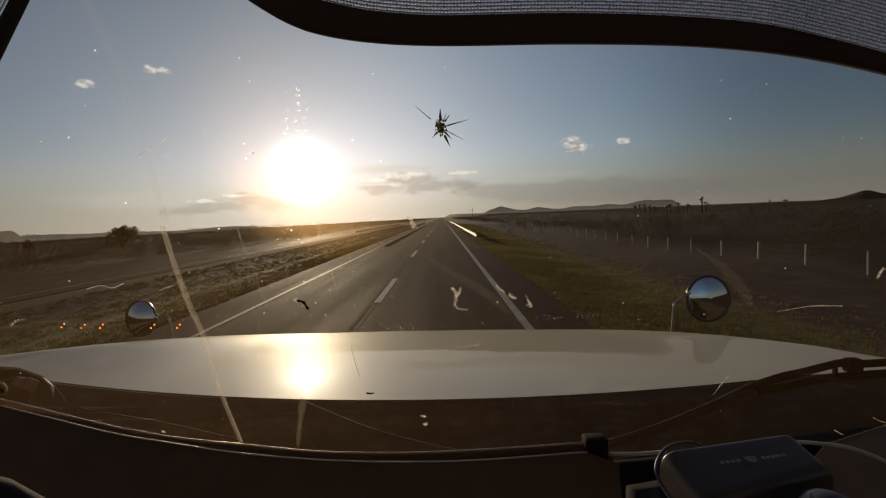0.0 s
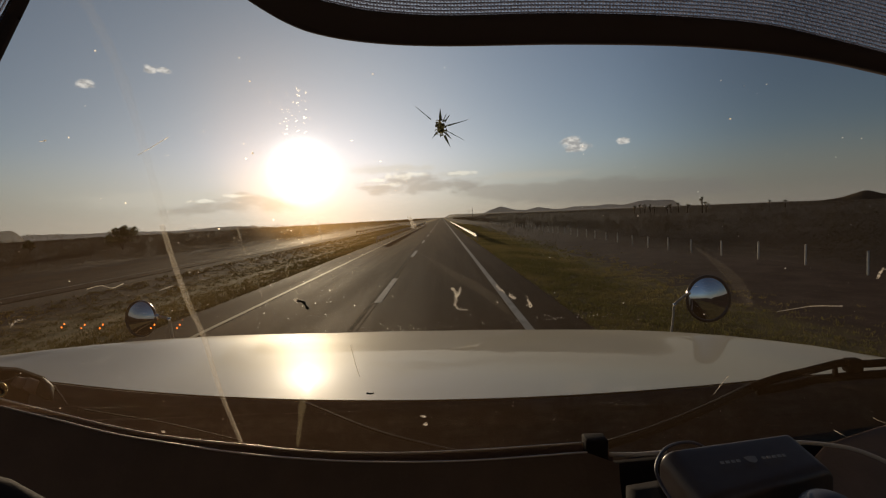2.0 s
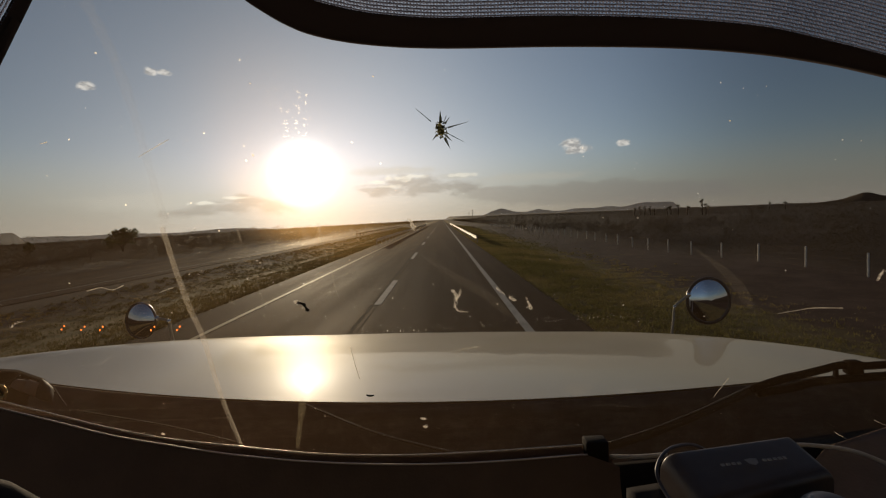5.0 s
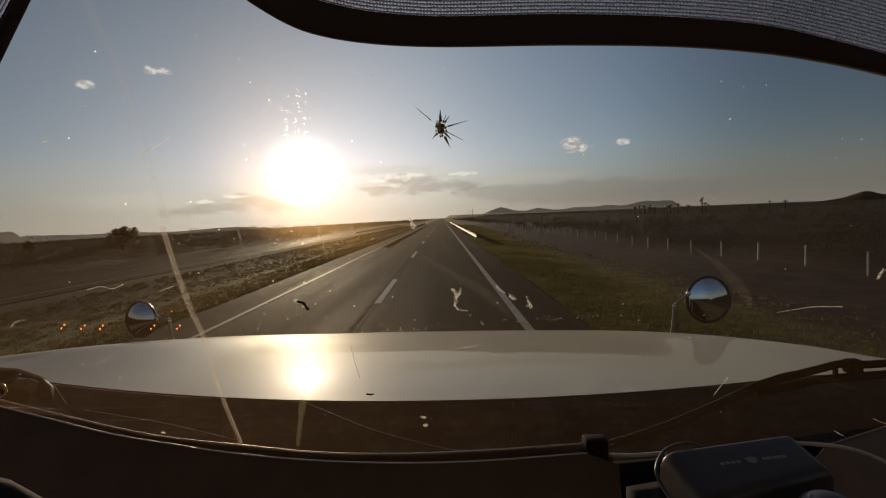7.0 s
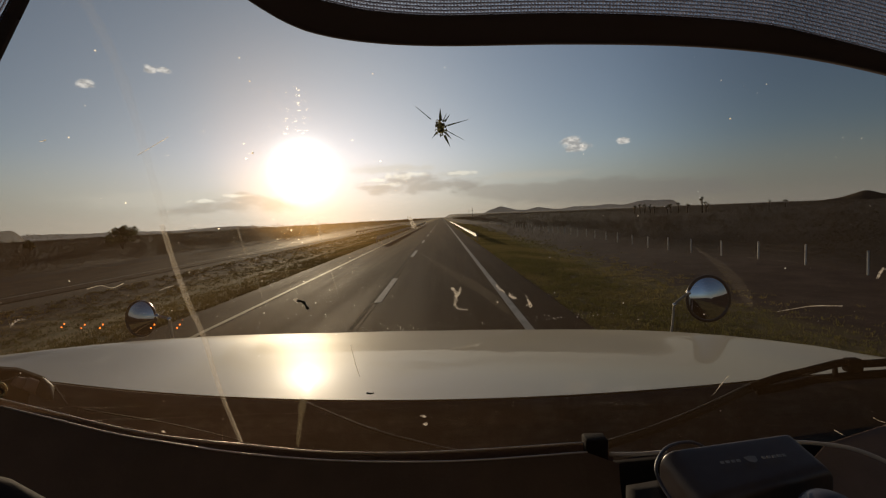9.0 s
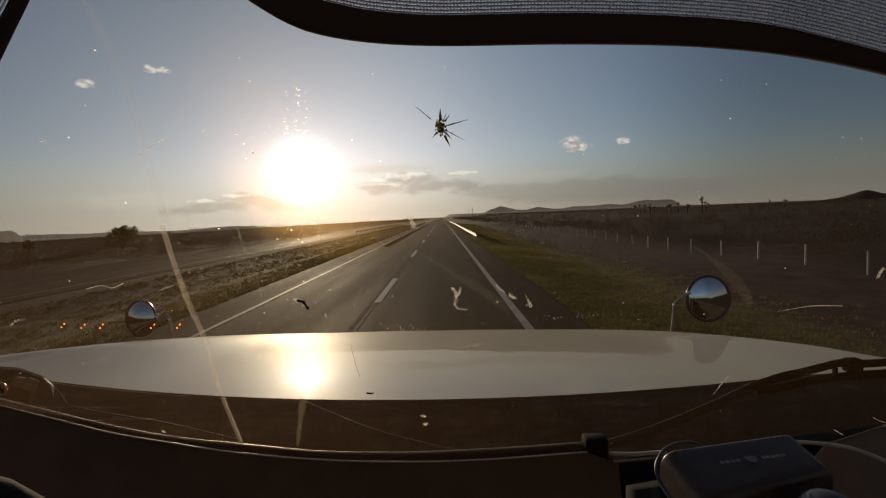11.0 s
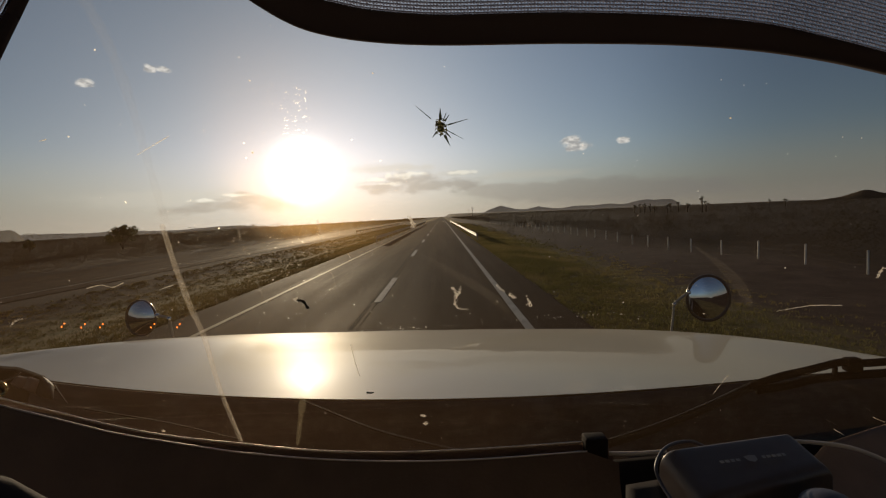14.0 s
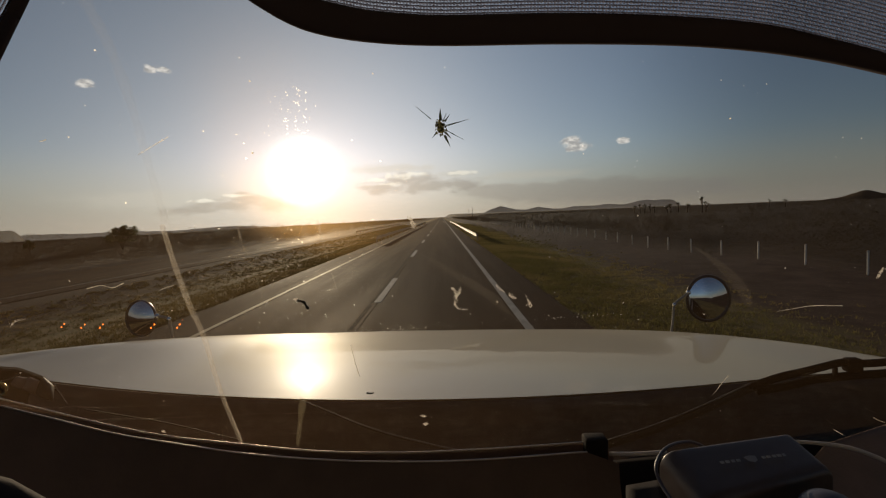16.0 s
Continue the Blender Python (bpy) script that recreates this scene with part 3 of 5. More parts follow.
def yucca(at, high, seed):
    rng = random.Random(seed)
    tree = thing("yucca", "tall branching yucca with spiky dark rosettes", "yucca", "yuccas on the plain", at)
    bm = bmesh.new()
    heads = [Vector((0, 0, high * 0.9))]
    tube(bm, spline([(0, 0, -0.2), (0.05, 0.03, high * 0.5), heads[0]], 4), 0.20, 7, 0.6)
    for k in range(rng.randint(1, 3)):
        a = rng.uniform(0, 6.283)
        base = Vector((0.05, 0.03, high * rng.uniform(0.4, 0.65)))
        tip = base + Vector((math.cos(a) * 0.8, math.sin(a) * 0.4, high * 0.25))
        tube(bm, spline([base, base + Vector((math.cos(a) * 0.5, math.sin(a) * 0.3, 0.15)), tip], 3), 0.14, 6, 0.8)
        heads.append(tip)
    part("trunk", bm, BARK, tree)
    verts, faces = [], []
    for h in heads:
        for _ in range(90):
            d = Vector((rng.gauss(0, 1), rng.gauss(0, 1), rng.gauss(0.25, 0.8))).normalized()
            side = d.orthogonal().normalized() * 0.05
            i = len(verts)
            tip = h + d * rng.uniform(0.5, 0.85)
            verts.extend((tuple(h + side - d * 0.1), tuple(h - side - d * 0.1), tuple(tip)))
            faces.append((i, i + 1, i + 2))
    data_object("crown", verts, faces, YUCCA_LEAF, tree)


def planted(u, y):
    return (u * y, y, ground_height(u * y, y))


leafy_tree("mesquite_tree", "dark green rounded mesquite tree on the plain", planted(-0.686, 75), 3.4, 2.3, 5)
leafy_tree("mesquite_bush", "small dark bush on the horizon", planted(-0.885, 90), 2.0, 0.9, 6)
for i, (u, y, high) in enumerate(((0.557, 170, 6.0), (0.565, 174, 4.2), (0.412, 220, 4.0), (0.424, 215, 4.4), (0.434, 224, 4.6), (0.446, 230, 4.4),
                                  (0.455, 226, 3.2), (0.483, 200, 3.4), (0.49, 210, 4.2), (0.506, 205, 4.6), (0.525, 190, 3.6), (0.70, 260, 4.4), (0.735, 240, 4.0))):
    yucca(planted(u, y), high, 40 + i)


def utility_pole(at, high):
    p = thing("utility_pole", "tall thin utility pole with crossarms far along the road", "pole", "utility poles", at)
    bm = bmesh.new()
    tube(bm, [Vector((0, 0, -0.5)), Vector((0, 0, high))], 0.28, 8, 0.5)
    part("shaft", bm, BARK, p)
    for h in (0.97, 0.86, 0.75):
        bm = bmesh.new()
        box(bm, (-1.6, -0.09, high * h - 0.12), (1.6, 0.09, high * h + 0.12), 0.02, 1)
        part("crossarm", bm, BARK, p)


utility_pole(planted(0.066, 620), 13.0)
utility_pole(planted(0.058, 900), 13.0)


# ---- crash barriers and fence ----
def barrier(x, y0, y1, face, z, label):
    rail = thing("guardrail", label, "guardrail", "roadside guardrails", (x, y0, z))
    profile = [(0.000, 0.44), (0.045, 0.47), (0.055, 0.51), (0.008, 0.56), (0.000, 0.60), (0.008, 0.64), (0.055, 0.69), (0.045, 0.73), (0.0, 0.76)]
    bm = bmesh.new()
    length = y1 - y0
    cuts = [0.0, 0.15] + [length * k / 30 for k in range(1, 31)]
    sheet(bm, [[(face * p, y, q) for p, q in profile] for y in cuts], (-face * 0.004, 0, 0))
    part("beam", bm, ZINC, rail, "ribbed galvanised steel beam")
    bm = bmesh.new()
    box(bm, (-0.05, -0.07, -0.25), (0.05, 0.07, 0.72), 0.008, 1)
    first = part("post", bm, POST_STEEL, rail, smooth=False)
    first.location = (-face * 0.10, 0.3, 0)
    bm = bmesh.new()
    box(bm, (-0.03, -0.06, 0.47), (0.05, 0.06, 0.73), 0.006, 1)
    block = part("spacer", bm, POST_STEEL, rail, smooth=False)
    block.location = (-face * 0.052, 0.3, 0)
    for k in range(1, min(int(length / 3.8), 45)):
        for src in (first, block):
            c = src.copy()
            scene.collection.objects.link(c)
            c.location.y = 0.3 + 3.8 * k
    return rail


barrier(3.28, 45.0, 190.0, -1, -0.08, "ribbed galvanised guardrail on the outer shoulder")
barrier(-6.45, 46.0, 190.0, 1, -0.03, "ribbed galvanised guardrail beside the inner shoulder")
barrier(-16.6, 90.0, 190.0, -1, -0.42, "ribbed galvanised guardrail along the far carriageway")


def fence():
    f = thing("wire_fence", "wire fence on white concrete posts", "fence", at=(0, 0, 0))
    bm = bmesh.new()
    box(bm, (-0.030, -0.030, -0.4), (0.030, 0.030, 1.03), 0.008, 1)
    first = None
    rng = random.Random(3)
    for k in range(50):
        y = 1.7 + 3.1 * k
        if first is None:
            first = ob = part("post", bm, CONCRETE, f, smooth=False)
        else:
            ob = first.copy()
            scene.collection.objects.link(ob)
        ob.location = (15.8 + rng.uniform(-0.06, 0.06), y, ground_height(15.8, y) - 0.17 + rng.uniform(-0.06, 0.05))
        ob.rotation_euler = (rng.gauss(0, 0.012), rng.gauss(0, 0.015), rng.uniform(-0.2, 0.2))
    for h in (0.25, 0.50, 0.75, 0.98):
        bm = bmesh.new()
        tube(bm, [Vector((15.74, 1.7 + 3.1 * k, ground_height(15.8, 1.7 + 3.1 * k) - 0.17 + h + (0.0 if k % 2 else -0.01))) for k in range(50)], 0.0016, 4)
        part("wire", bm, WIRE, f)


fence()

# ---- the truck ----
TRUCK = thing("truck", "white long-nosed truck standing on the highway", "truck")


def hood_rear(x):
    return 0.0062 * x ** 4 - 0.0055 * x ** 3 + 0.0562 * x * x - 0.0182 * x + 1.9409 - 0.022 * ease(0.85, 1.15, x)


def hood_crest(x):
    return -0.0855 * x ** 6 + -0.0145 * x ** 5 + 0.2144 * x ** 4 + 0.0097 * x ** 3 + 0.1601 * x * x + -0.0252 * x + 1.5634


def hood_spine(y):
    """Level of the hood along its middle."""
    y0, y1 = 1.15, 3.4
    z0, z1 = hood_rear(0), hood_crest(0)
    span = y1 - y0
    m1, m0 = (z1 - 2.4) / y1 * span, -0.098 * span
    t = min(1.0, max(0.0, (y - y0) / span))
    return (2 * t ** 3 - 3 * t * t + 1) * z0 + (t ** 3 - 2 * t * t + t) * m0 + (3 * t * t - 2 * t ** 3) * z1 + (t ** 3 - t * t) * m1


def crowned(p):
    """Share by which a point of the hood moves away from the eye's place to lie on the crowned sheet."""
    x, y, z = p
    k = 1.0
    for _ in range(40):
        level = hood_spine(min(3.4, k * y)) - 0.012 * (k * x) ** 2 - 0.020 * k * x
        k += 0.3 * ((2.4 - level) / (2.4 - z) - k)
        k = min(1.20, max(0.9, k))
    return k


def evened(grid):
    """The same grid with its values evened out along and across."""
    for _ in range(6):
        grid = [[(r[max(0, i - 1)] + 2 * r[i] + r[min(len(r) - 1, i + 1)]) / 4 for i in range(len(r))] for r in grid]
        grid = [[(grid[max(0, j - 1)][i] + 2 * grid[j][i] + grid[min(len(grid) - 1, j + 1)][i]) / 4 for i in range(len(grid[0]))] for j in range(len(grid))]
    return grid


def build_hood():
    rows = []
    steps = 26
    cols = [-1.25 + 2.5 * i / 60 for i in range(61)]
    first = []
    for j in range(steps + 9):
        row = []
        for x in cols:
            y0 = 1.15
            y1 = 1.25 + 2.15 * (1 - (abs(x) / 1.25) ** 2.5)
            z0, z1 = hood_rear(x), hood_crest(x)
            span = y1 - y0
            m1 = (z1 - 2.4) / y1 * span
            m0 = -0.098 * span if span > 0.3 else m1
            if j <= steps:
                t = j / steps
                z = (2 * t ** 3 - 3 * t * t + 1) * z0 + (t ** 3 - 2 * t * t + t) * m0 + (3 * t * t - 2 * t ** 3) * z1 + (t ** 3 - t * t) * m1
                y = y0 + span * t
            else:
                t = (j - steps) / 8
                y = y1 + 0.35 * t
                z = z1 + m1 / span * 0.35 * t - 0.9 * t * t
            row.append((x, y, z))
        first.append(row)
    shares = evened([[crowned(p) for p in row] for row in first[:steps + 1]])
    for j, flat_row in enumerate(first):
        row = [(k * x, k * y, 2.4 + k * (z - 2.4)) for k, (x, y, z) in zip(shares[min(j, steps)], flat_row)]
        rows.append([(row[0][0] - 0.02, row[0][1], row[0][2] - 0.5), (row[0][0] - 0.015, row[0][1], row[0][2] - 0.03)] + row +
                    [(row[-1][0] + 0.015, row[-1][1], row[-1][2] - 0.03), (row[-1][0] + 0.02, row[-1][1], row[-1][2] - 0.5)])
    bm = bmesh.new()
    sheet(bm, rows)
    part("hood", bm, PAINT, TRUCK, "glossy white hood")
    # dark gap and cowl under the windscreen
    bm = bmesh.new()
    cowl_rows = []
    for x, edge in zip(cols, rows[0][2:-2]):
        z = hood_rear(x)
        cowl_rows.append([(edge[0], edge[1] + 0.004, edge[2] - 0.30), (edge[0], edge[1] + 0.002, edge[2] - 0.006), (x, 1.148, z - 0.004), (x, 1.13, z - 0.03), (x, 1.10, z - 0.12), (x, 0.92 - 0.1 * x * x, 1.84), (x, 0.70 - 0.1 * x * x, 1.86)])
    sheet(bm, cowl_rows)
    part("cowl", bm, COWL_BLACK, TRUCK, "dusty black cowl panel")


build_hood()


def hood_mirror(at, radius, turn, lean, foot, label, glass=0.88, dome=0.022):
    m = new("hood_mirror")
    m.parent = TRUCK
    m.location = at
    tagged(m, label)
    spin = Matrix.Rotation(radians(turn), 4, "Z") @ Matrix.Rotation(radians(90 + lean), 4, "X")
    def lathe(profile):
        bm = bmesh.new()
        rings = []
        for r, h in profile:
            rings.append([bm.verts.new(spin @ Vector((r * math.cos(a), r * math.sin(a), h))) for a in (2 * math.pi * k / 40 for k in range(40))])
        for a, b in zip(rings, rings[1:]):
            for k in range(40):
                bm.faces.new((a[k], a[(k + 1) % 40], b[(k + 1) % 40], b[k]))
        return bm
    r = radius
    part("mirror_glass", lathe([(r * s, dome - dome * s * s + 0.004 + (0.022 - dome) * (1 - glass * glass)) for s in (0.001, 0.2, 0.4, 0.6, 0.8, glass)]), MIRROR, m, "convex mirror glass")
    part("rim", lathe([(r * (glass - 0.01), 0.008), (r * (glass + 0.01), 0.014), (r * 0.985, 0.012), (r, 0.004), (r * 0.95, -0.006), (r * 0.7, -0.022), (r * 0.35, -0.03), (0.001, -0.032)]), BLACK_SHINY, m, "black round rim")
    joints = [Vector(p) - Vector(at) for p in foot]
    bm = bmesh.new()
    tube(bm, spline([joints[0], joints[0].lerp(joints[1], 0.5) + Vector((0, 0, 0.004)), joints[1], joints[1].lerp(joints[2], 0.3) + Vector((0, 0, 0)), joints[2]], 6), 0.0076, 8)
    part("arm", bm, ZINC, m, "thin steel arm")
    bm = bmesh.new()
    tube(bm, [joints[2] + Vector((0, 0, 0.01)), joints[2].lerp(joints[3], 0.5), joints[3]], 0.0086, 8)
    part("bracket", bm, ZINC, m, "steel bracket into the hood")
    for p, size in ((joints[0], 0.014), (joints[1], 0.011)):
        bm = bmesh.new()
        bmesh.ops.create_uvsphere(bm, u_segments=10, v_segments=8, radius=size, matrix=Matrix.Translation(p))
        part("knuckle", bm, CHROME, m, "chrome ball joint")


hood_mirror((-1.6446, 2.5010, 1.9157), 0.1000, -13, -5, ((-1.5238, 2.4400, 1.9340), (-1.4469, 2.4156, 1.9218), (-1.4286, 2.4156, 1.7729), (-1.05, 2.416, 1.673)), "round convex hood mirror on a steel arm", 0.95)
hood_mirror((1.7024, 2.9925, 1.8082), 0.1556, 5, -4, ((1.5508, 2.9393, 1.8600), (1.4537, 2.9260, 1.7895), (1.4204, 2.9127, 1.5581), (1.00, 2.913, 1.458)), "round convex hood mirror on a steel arm", 0.88, 0.036)


# windscreen: leaning back and slightly bowed
def glass_y(x, z):
    return 0.80 - 0.45 * (z - 2.0) - 0.10 * x * x


SCREEN = None


def build_screen():
    global SCREEN
    bm = bmesh.new()
    rows = [[(x, glass_y(x, z) + 0.010, z) for x in [-1.0 + 0.05 * i for i in range(41)]] for z in [1.93 + 0.05 * k for k in range(18)]]
    sheet(bm, rows)
    SCREEN = part("windscreen", bm, GLASS, TRUCK, "dirty cracked windscreen glass")
    SCREEN.visible_shadow = False


build_screen()


def on_glass(p, lift=0.0):
    return Vector((p[0], glass_y(p[0], p[2]) - lift, p[2]))


def ribbon(bm, line, w0, w1=None, jitter=0.0, rng=None, spindle=False):
    """A flat mark on the glass along a line, w0 wide at the start and w1 at the end."""
    w1 = w0 if w1 is None else w1
    rows = []
    for i, p in enumerate(line):
        ahead = (line[min(i + 1, len(line) - 1)] - line[max(i - 1, 0)]).normalized()
        side = ahead.cross(Vector((0, 1, 0.45)).normalized()).normalized()
        t = i / max(1, len(line) - 1)
        wide = (w0 + (w1 - w0) * t) * (1 + (rng.uniform(-jitter, jitter) if rng else 0)) / 2
        if spindle:
            wide *= math.sqrt(max(0.0, math.sin(math.pi * t))) + 0.02
        rows.append([on_glass(p - side * wide, 0.001), on_glass(p + side * wide, 0.001)])
    sheet(bm, rows, (0, -0.0004, 0))


def mark(name, points, w0, w1, mat, label, jitter=0.0, seed=1, steps=6):
    bm = bmesh.new()
    ribbon(bm, spline(points, steps), w0, w1, jitter, random.Random(seed), mat is SMEAR)
    return part(name, bm, mat, SCREEN, label, smooth=False)


def spatter(points, w0, w1, label, seed):
    """A broken mark of many small ragged crusts along a line."""
    rng = random.Random(seed)
    line = spline(points, 12)
    verts, faces = [], []
    for i, p in enumerate(line):
        wide = w0 + (w1 - w0) * i / len(line)
        for _ in range(3):
            c = p + Vector((rng.gauss(0, wide * 0.35), 0, rng.gauss(0, wide * 0.35)))
            r, k0, m = wide * rng.uniform(0.08, 0.26), len(verts), rng.randint(5, 8)
            for k in range(m):
                a = 6.283 * k / m
                q = r * rng.uniform(0.5, 1.3)
                verts.append(tuple(on_glass(c + Vector((math.cos(a) * q, 0, math.sin(a) * q)), 0.001)))
            faces.append(tuple(range(k0, k0 + m)))
    tagged(data_object("splash_mark", verts, faces, SPLASH, SCREEN), label)


UPPER = [(-0.3601, 0.4995, 2.639), (-0.3521, 0.5166, 2.6023), (-0.3485, 0.5372, 2.5571), (-0.3509, 0.5635, 2.4982), (-0.3534, 0.5837, 2.4529), (-0.3562, 0.6057, 2.4036)]
UNDER = [(-0.2361, 0.742, 2.1166), (-0.2495, 0.7621, 2.0703), (-0.265, 0.7863, 2.0148)]
mark("dirt_streak", [(-0.3612, 0.6053, 2.4036), (-0.3629, 0.6294, 2.3498), (-0.3626, 0.656, 2.2907), (-0.3579, 0.6814, 2.235), (-0.3605, 0.7229, 2.1425), (-0.3558, 0.7736, 2.0305)], 0.0046, 0.0038, STREAK, "long pale streak of dirt", 0.06, 1, 8)
mark("dirt_streak", [(-0.3639, 0.6051, 2.4037), (-0.3658, 0.6291, 2.3499), (-0.3656, 0.6557, 2.2909), (-0.361, 0.6811, 2.2352), (-0.3639, 0.7225, 2.1428), (-0.3594, 0.7732, 2.0308)], 0.002, 0.0015, STREAK, "thin pale streak of dirt", 0.3, 41, 10)
mark("dirt_streak", [(-0.3584, 0.6056, 2.4035), (-0.36, 0.6297, 2.3497), (-0.3588, 0.6564, 2.2905), (-0.3547, 0.6818, 2.2348), (-0.358, 0.7231, 2.1423), (-0.3539, 0.7738, 2.0303)], 0.0015, 0.002, STREAK, "thin pale streak of dirt", 0.3, 42, 10)
# The faint streaks paint glare rays over thin lines of dirt.
mark("faint_streak", UPPER, 0.012, 0.009, THIN, "faint streak of dirt and painted glare", 0.2, 2, 8)
# Glare under the sun's reflection, painted on the glass as a streak.
mark("faint_streak", UNDER, 0.012, 0.006, GLARE, "thin painted glare streak below the sun", 0.2, 71, 8)
mark("faint_streak", [(-0.268, 0.6139, 2.3977), (-0.2672, 0.6267, 2.3693), (-0.2616, 0.6416, 2.3368), (-0.2589, 0.6603, 2.2957)], 0.0032, 0.0016, FAINT, "faint streak of dirt and painted glare", 0.3, 3)
mark("faint_streak", [(-0.1631, 0.6165, 2.4018), (-0.1622, 0.6279, 2.3766), (-0.1593, 0.6388, 2.3527), (-0.1531, 0.6638, 2.2975)], 0.0045, 0.0012, FAINT, "faint streak of dirt and painted glare", 0.3, 4)
mark("wiper_smear", [(-0.0307, 0.6418, 2.3514), (0.0113, 0.6557, 2.3207), (0.0596, 0.6699, 2.2883), (0.0978, 0.6865, 2.2501)], 0.006, 0.020, SMEAR, "faint wiper smear", 0.2, 5)
mark("wiper_smear", [(0.3406, 0.6322, 2.3471), (0.38, 0.6416, 2.3199), (0.4159, 0.6536, 2.2868), (0.4422, 0.6664, 2.2534)], 0.004, 0.020, SMEAR, "faint wiper smear", 0.2, 6)
mark("scratch", [(-0.486, 0.6319, 2.321), (-0.4664, 0.632, 2.3249), (-0.4535, 0.6351, 2.3208), (-0.4368, 0.634, 2.3266)], 0.0012, 0.0009, SPLASH, "short pale scratch", 0.4, 7)
mark("scratch", [(-0.3949, 0.6434, 2.3134), (-0.3847, 0.6425, 2.317), (-0.374, 0.6421, 2.3199)], 0.0006, 0.0012, SPLASH, "short pale scratch", 0.4, 8)
mark("scratch", [(0.4792, 0.6666, 2.2453), (0.5042, 0.662, 2.2502), (0.5256, 0.6584, 2.2534), (0.5628, 0.6546, 2.2526)], 0.0006, 0.0012, SPLASH, "short pale scratch", 0.4, 9)
mark("scratch", [(0.4283, 0.7383, 2.0964), (0.4348, 0.7292, 2.1154), (0.4413, 0.7207, 2.1328)], 0.00048, 0.00108, SPLASH, "short pale scratch", 0.4, 10)
mark("scratch", [(-0.1466, 0.7031, 2.2105), (-0.1444, 0.7161, 2.1817), (-0.1404, 0.7298, 2.1515)], 0.00072, 0.00096, SPLASH, "short pale scratch", 0.4, 11)
# This scratch's glint is painted in as a pale mark.
mark("scratch", [(-0.3611, 0.5674, 2.4878), (-0.3402, 0.5646, 2.4973), (-0.3196, 0.5618, 2.5067)], 0.0003, 0.0005, DUST, "short pale scratch", 0.4, 81)
mark("scratch", [(0.6335, 0.7485, 2.0252), (0.6444, 0.7503, 2.0182), (0.6563, 0.7519, 2.0111)], 0.0008, 0.0005, SPLASH, "short pale scratch", 0.4, 82)
mark("scratch", [(0.6816, 0.7304, 2.0515), (0.6918, 0.7315, 2.0459), (0.7025, 0.732, 2.0415)], 0.0008, 0.0005, SPLASH, "short pale scratch", 0.4, 83)
mark("scratch", [(-0.4629, 0.5512, 2.5052), (-0.459, 0.5514, 2.5057), (-0.4549, 0.5512, 2.5068)], 0.0006, 0.0009, DUST, "short pale scratch", 0.4, 84)
mark("dried_drop", [(-0.2278, 0.5759, 2.4866), (-0.2259, 0.5763, 2.4859)], 0.00225, 0.00225, DUST, "pale dried drop", 0.3, 85)
mark("dried_drop", [(-0.0732, 0.5448, 2.5658), (-0.0714, 0.5451, 2.5652)], 0.00135, 0.00135, DUST, "pale dried drop", 0.3, 86)
mark("dried_drop", [(-0.2125, 0.5425, 2.5622), (-0.2108, 0.5428, 2.5616)], 0.00126, 0.00126, DUST, "pale dried drop", 0.3, 87)
mark("dried_drop", [(0.3443, 0.5616, 2.5034), (0.3465, 0.5618, 2.5027)], 0.00144, 0.00144, DUST, "pale dried drop", 0.3, 88)
spatter([(-0.0449, 0.7703, 2.0655), (-0.0421, 0.771, 2.0641)], 0.0045, 0.0045, "pale dried drop", 89)
spatter([(-0.043, 0.7782, 2.0481), (-0.0402, 0.7788, 2.0466)], 0.0045, 0.0045, "pale dried drop", 90)
spatter([(-0.472, 0.7479, 2.0663), (-0.4699, 0.7487, 2.0649)], 0.0035, 0.0035, "pale dried drop", 91)
spatter([(0.0123, 0.6662, 2.2973), (0.017, 0.6711, 2.2864), (0.0142, 0.6767, 2.2739), (0.0198, 0.681, 2.2644), (0.0331, 0.682, 2.262)], 0.005, 0.002, "dried white splash", 12)
spatter([(0.0229, 0.6664, 2.2968), (0.0203, 0.6703, 2.2881), (0.0136, 0.6727, 2.283)], 0.003, 0.003, "dried white splash", 13)
spatter([(0.074, 0.6648, 2.2992), (0.0807, 0.6676, 2.2928), (0.0865, 0.6696, 2.2881)], 0.003, 0.002, "dried white splash", 14)
spatter([(0.094, 0.6708, 2.2851), (0.0983, 0.6732, 2.2796), (0.1025, 0.674, 2.2776)], 0.004, 0.002, "dried white splash", 15)
spatter([(0.1179, 0.6719, 2.2815), (0.1225, 0.6764, 2.2714), (0.1254, 0.6792, 2.2649)], 0.002, 0.005, "dried white splash", 16)
spatter([(-0.0426, 0.6191, 2.4016), (-0.0401, 0.6225, 2.394), (-0.0375, 0.6253, 2.3878)], 0.004, 0.005, "dried white splash", 17)
spatter([(0.592, 0.6327, 2.294), (0.5915, 0.629, 2.3022), (0.593, 0.6267, 2.3071)], 0.003, 0.003, "dried white splash", 18)
spatter([(-0.603, 0.6409, 2.2727), (-0.5913, 0.6391, 2.2798), (-0.5778, 0.6399, 2.2815)], 0.003, 0.001, "dried pale splash", 19)
spatter([(-0.2147, 0.665, 2.2899), (-0.2117, 0.6656, 2.2888)], 0.004, 0.004, "pale dried insect spot", 61)
mark("dried_bug", [(-0.2127, 0.6659, 2.288), (-0.2042, 0.6672, 2.2857), (-0.1992, 0.6729, 2.2737)], 0.003, 0.004, DEAD_BUG, "dark dried insect spot", 0.5, 20)
mark("dried_bug", [(-0.1336, 0.7448, 2.1188), (-0.1273, 0.7456, 2.1172), (-0.1217, 0.7454, 2.1181)], 0.004, 0.003, DEAD_BUG, "dark dried spot", 0.3, 21)


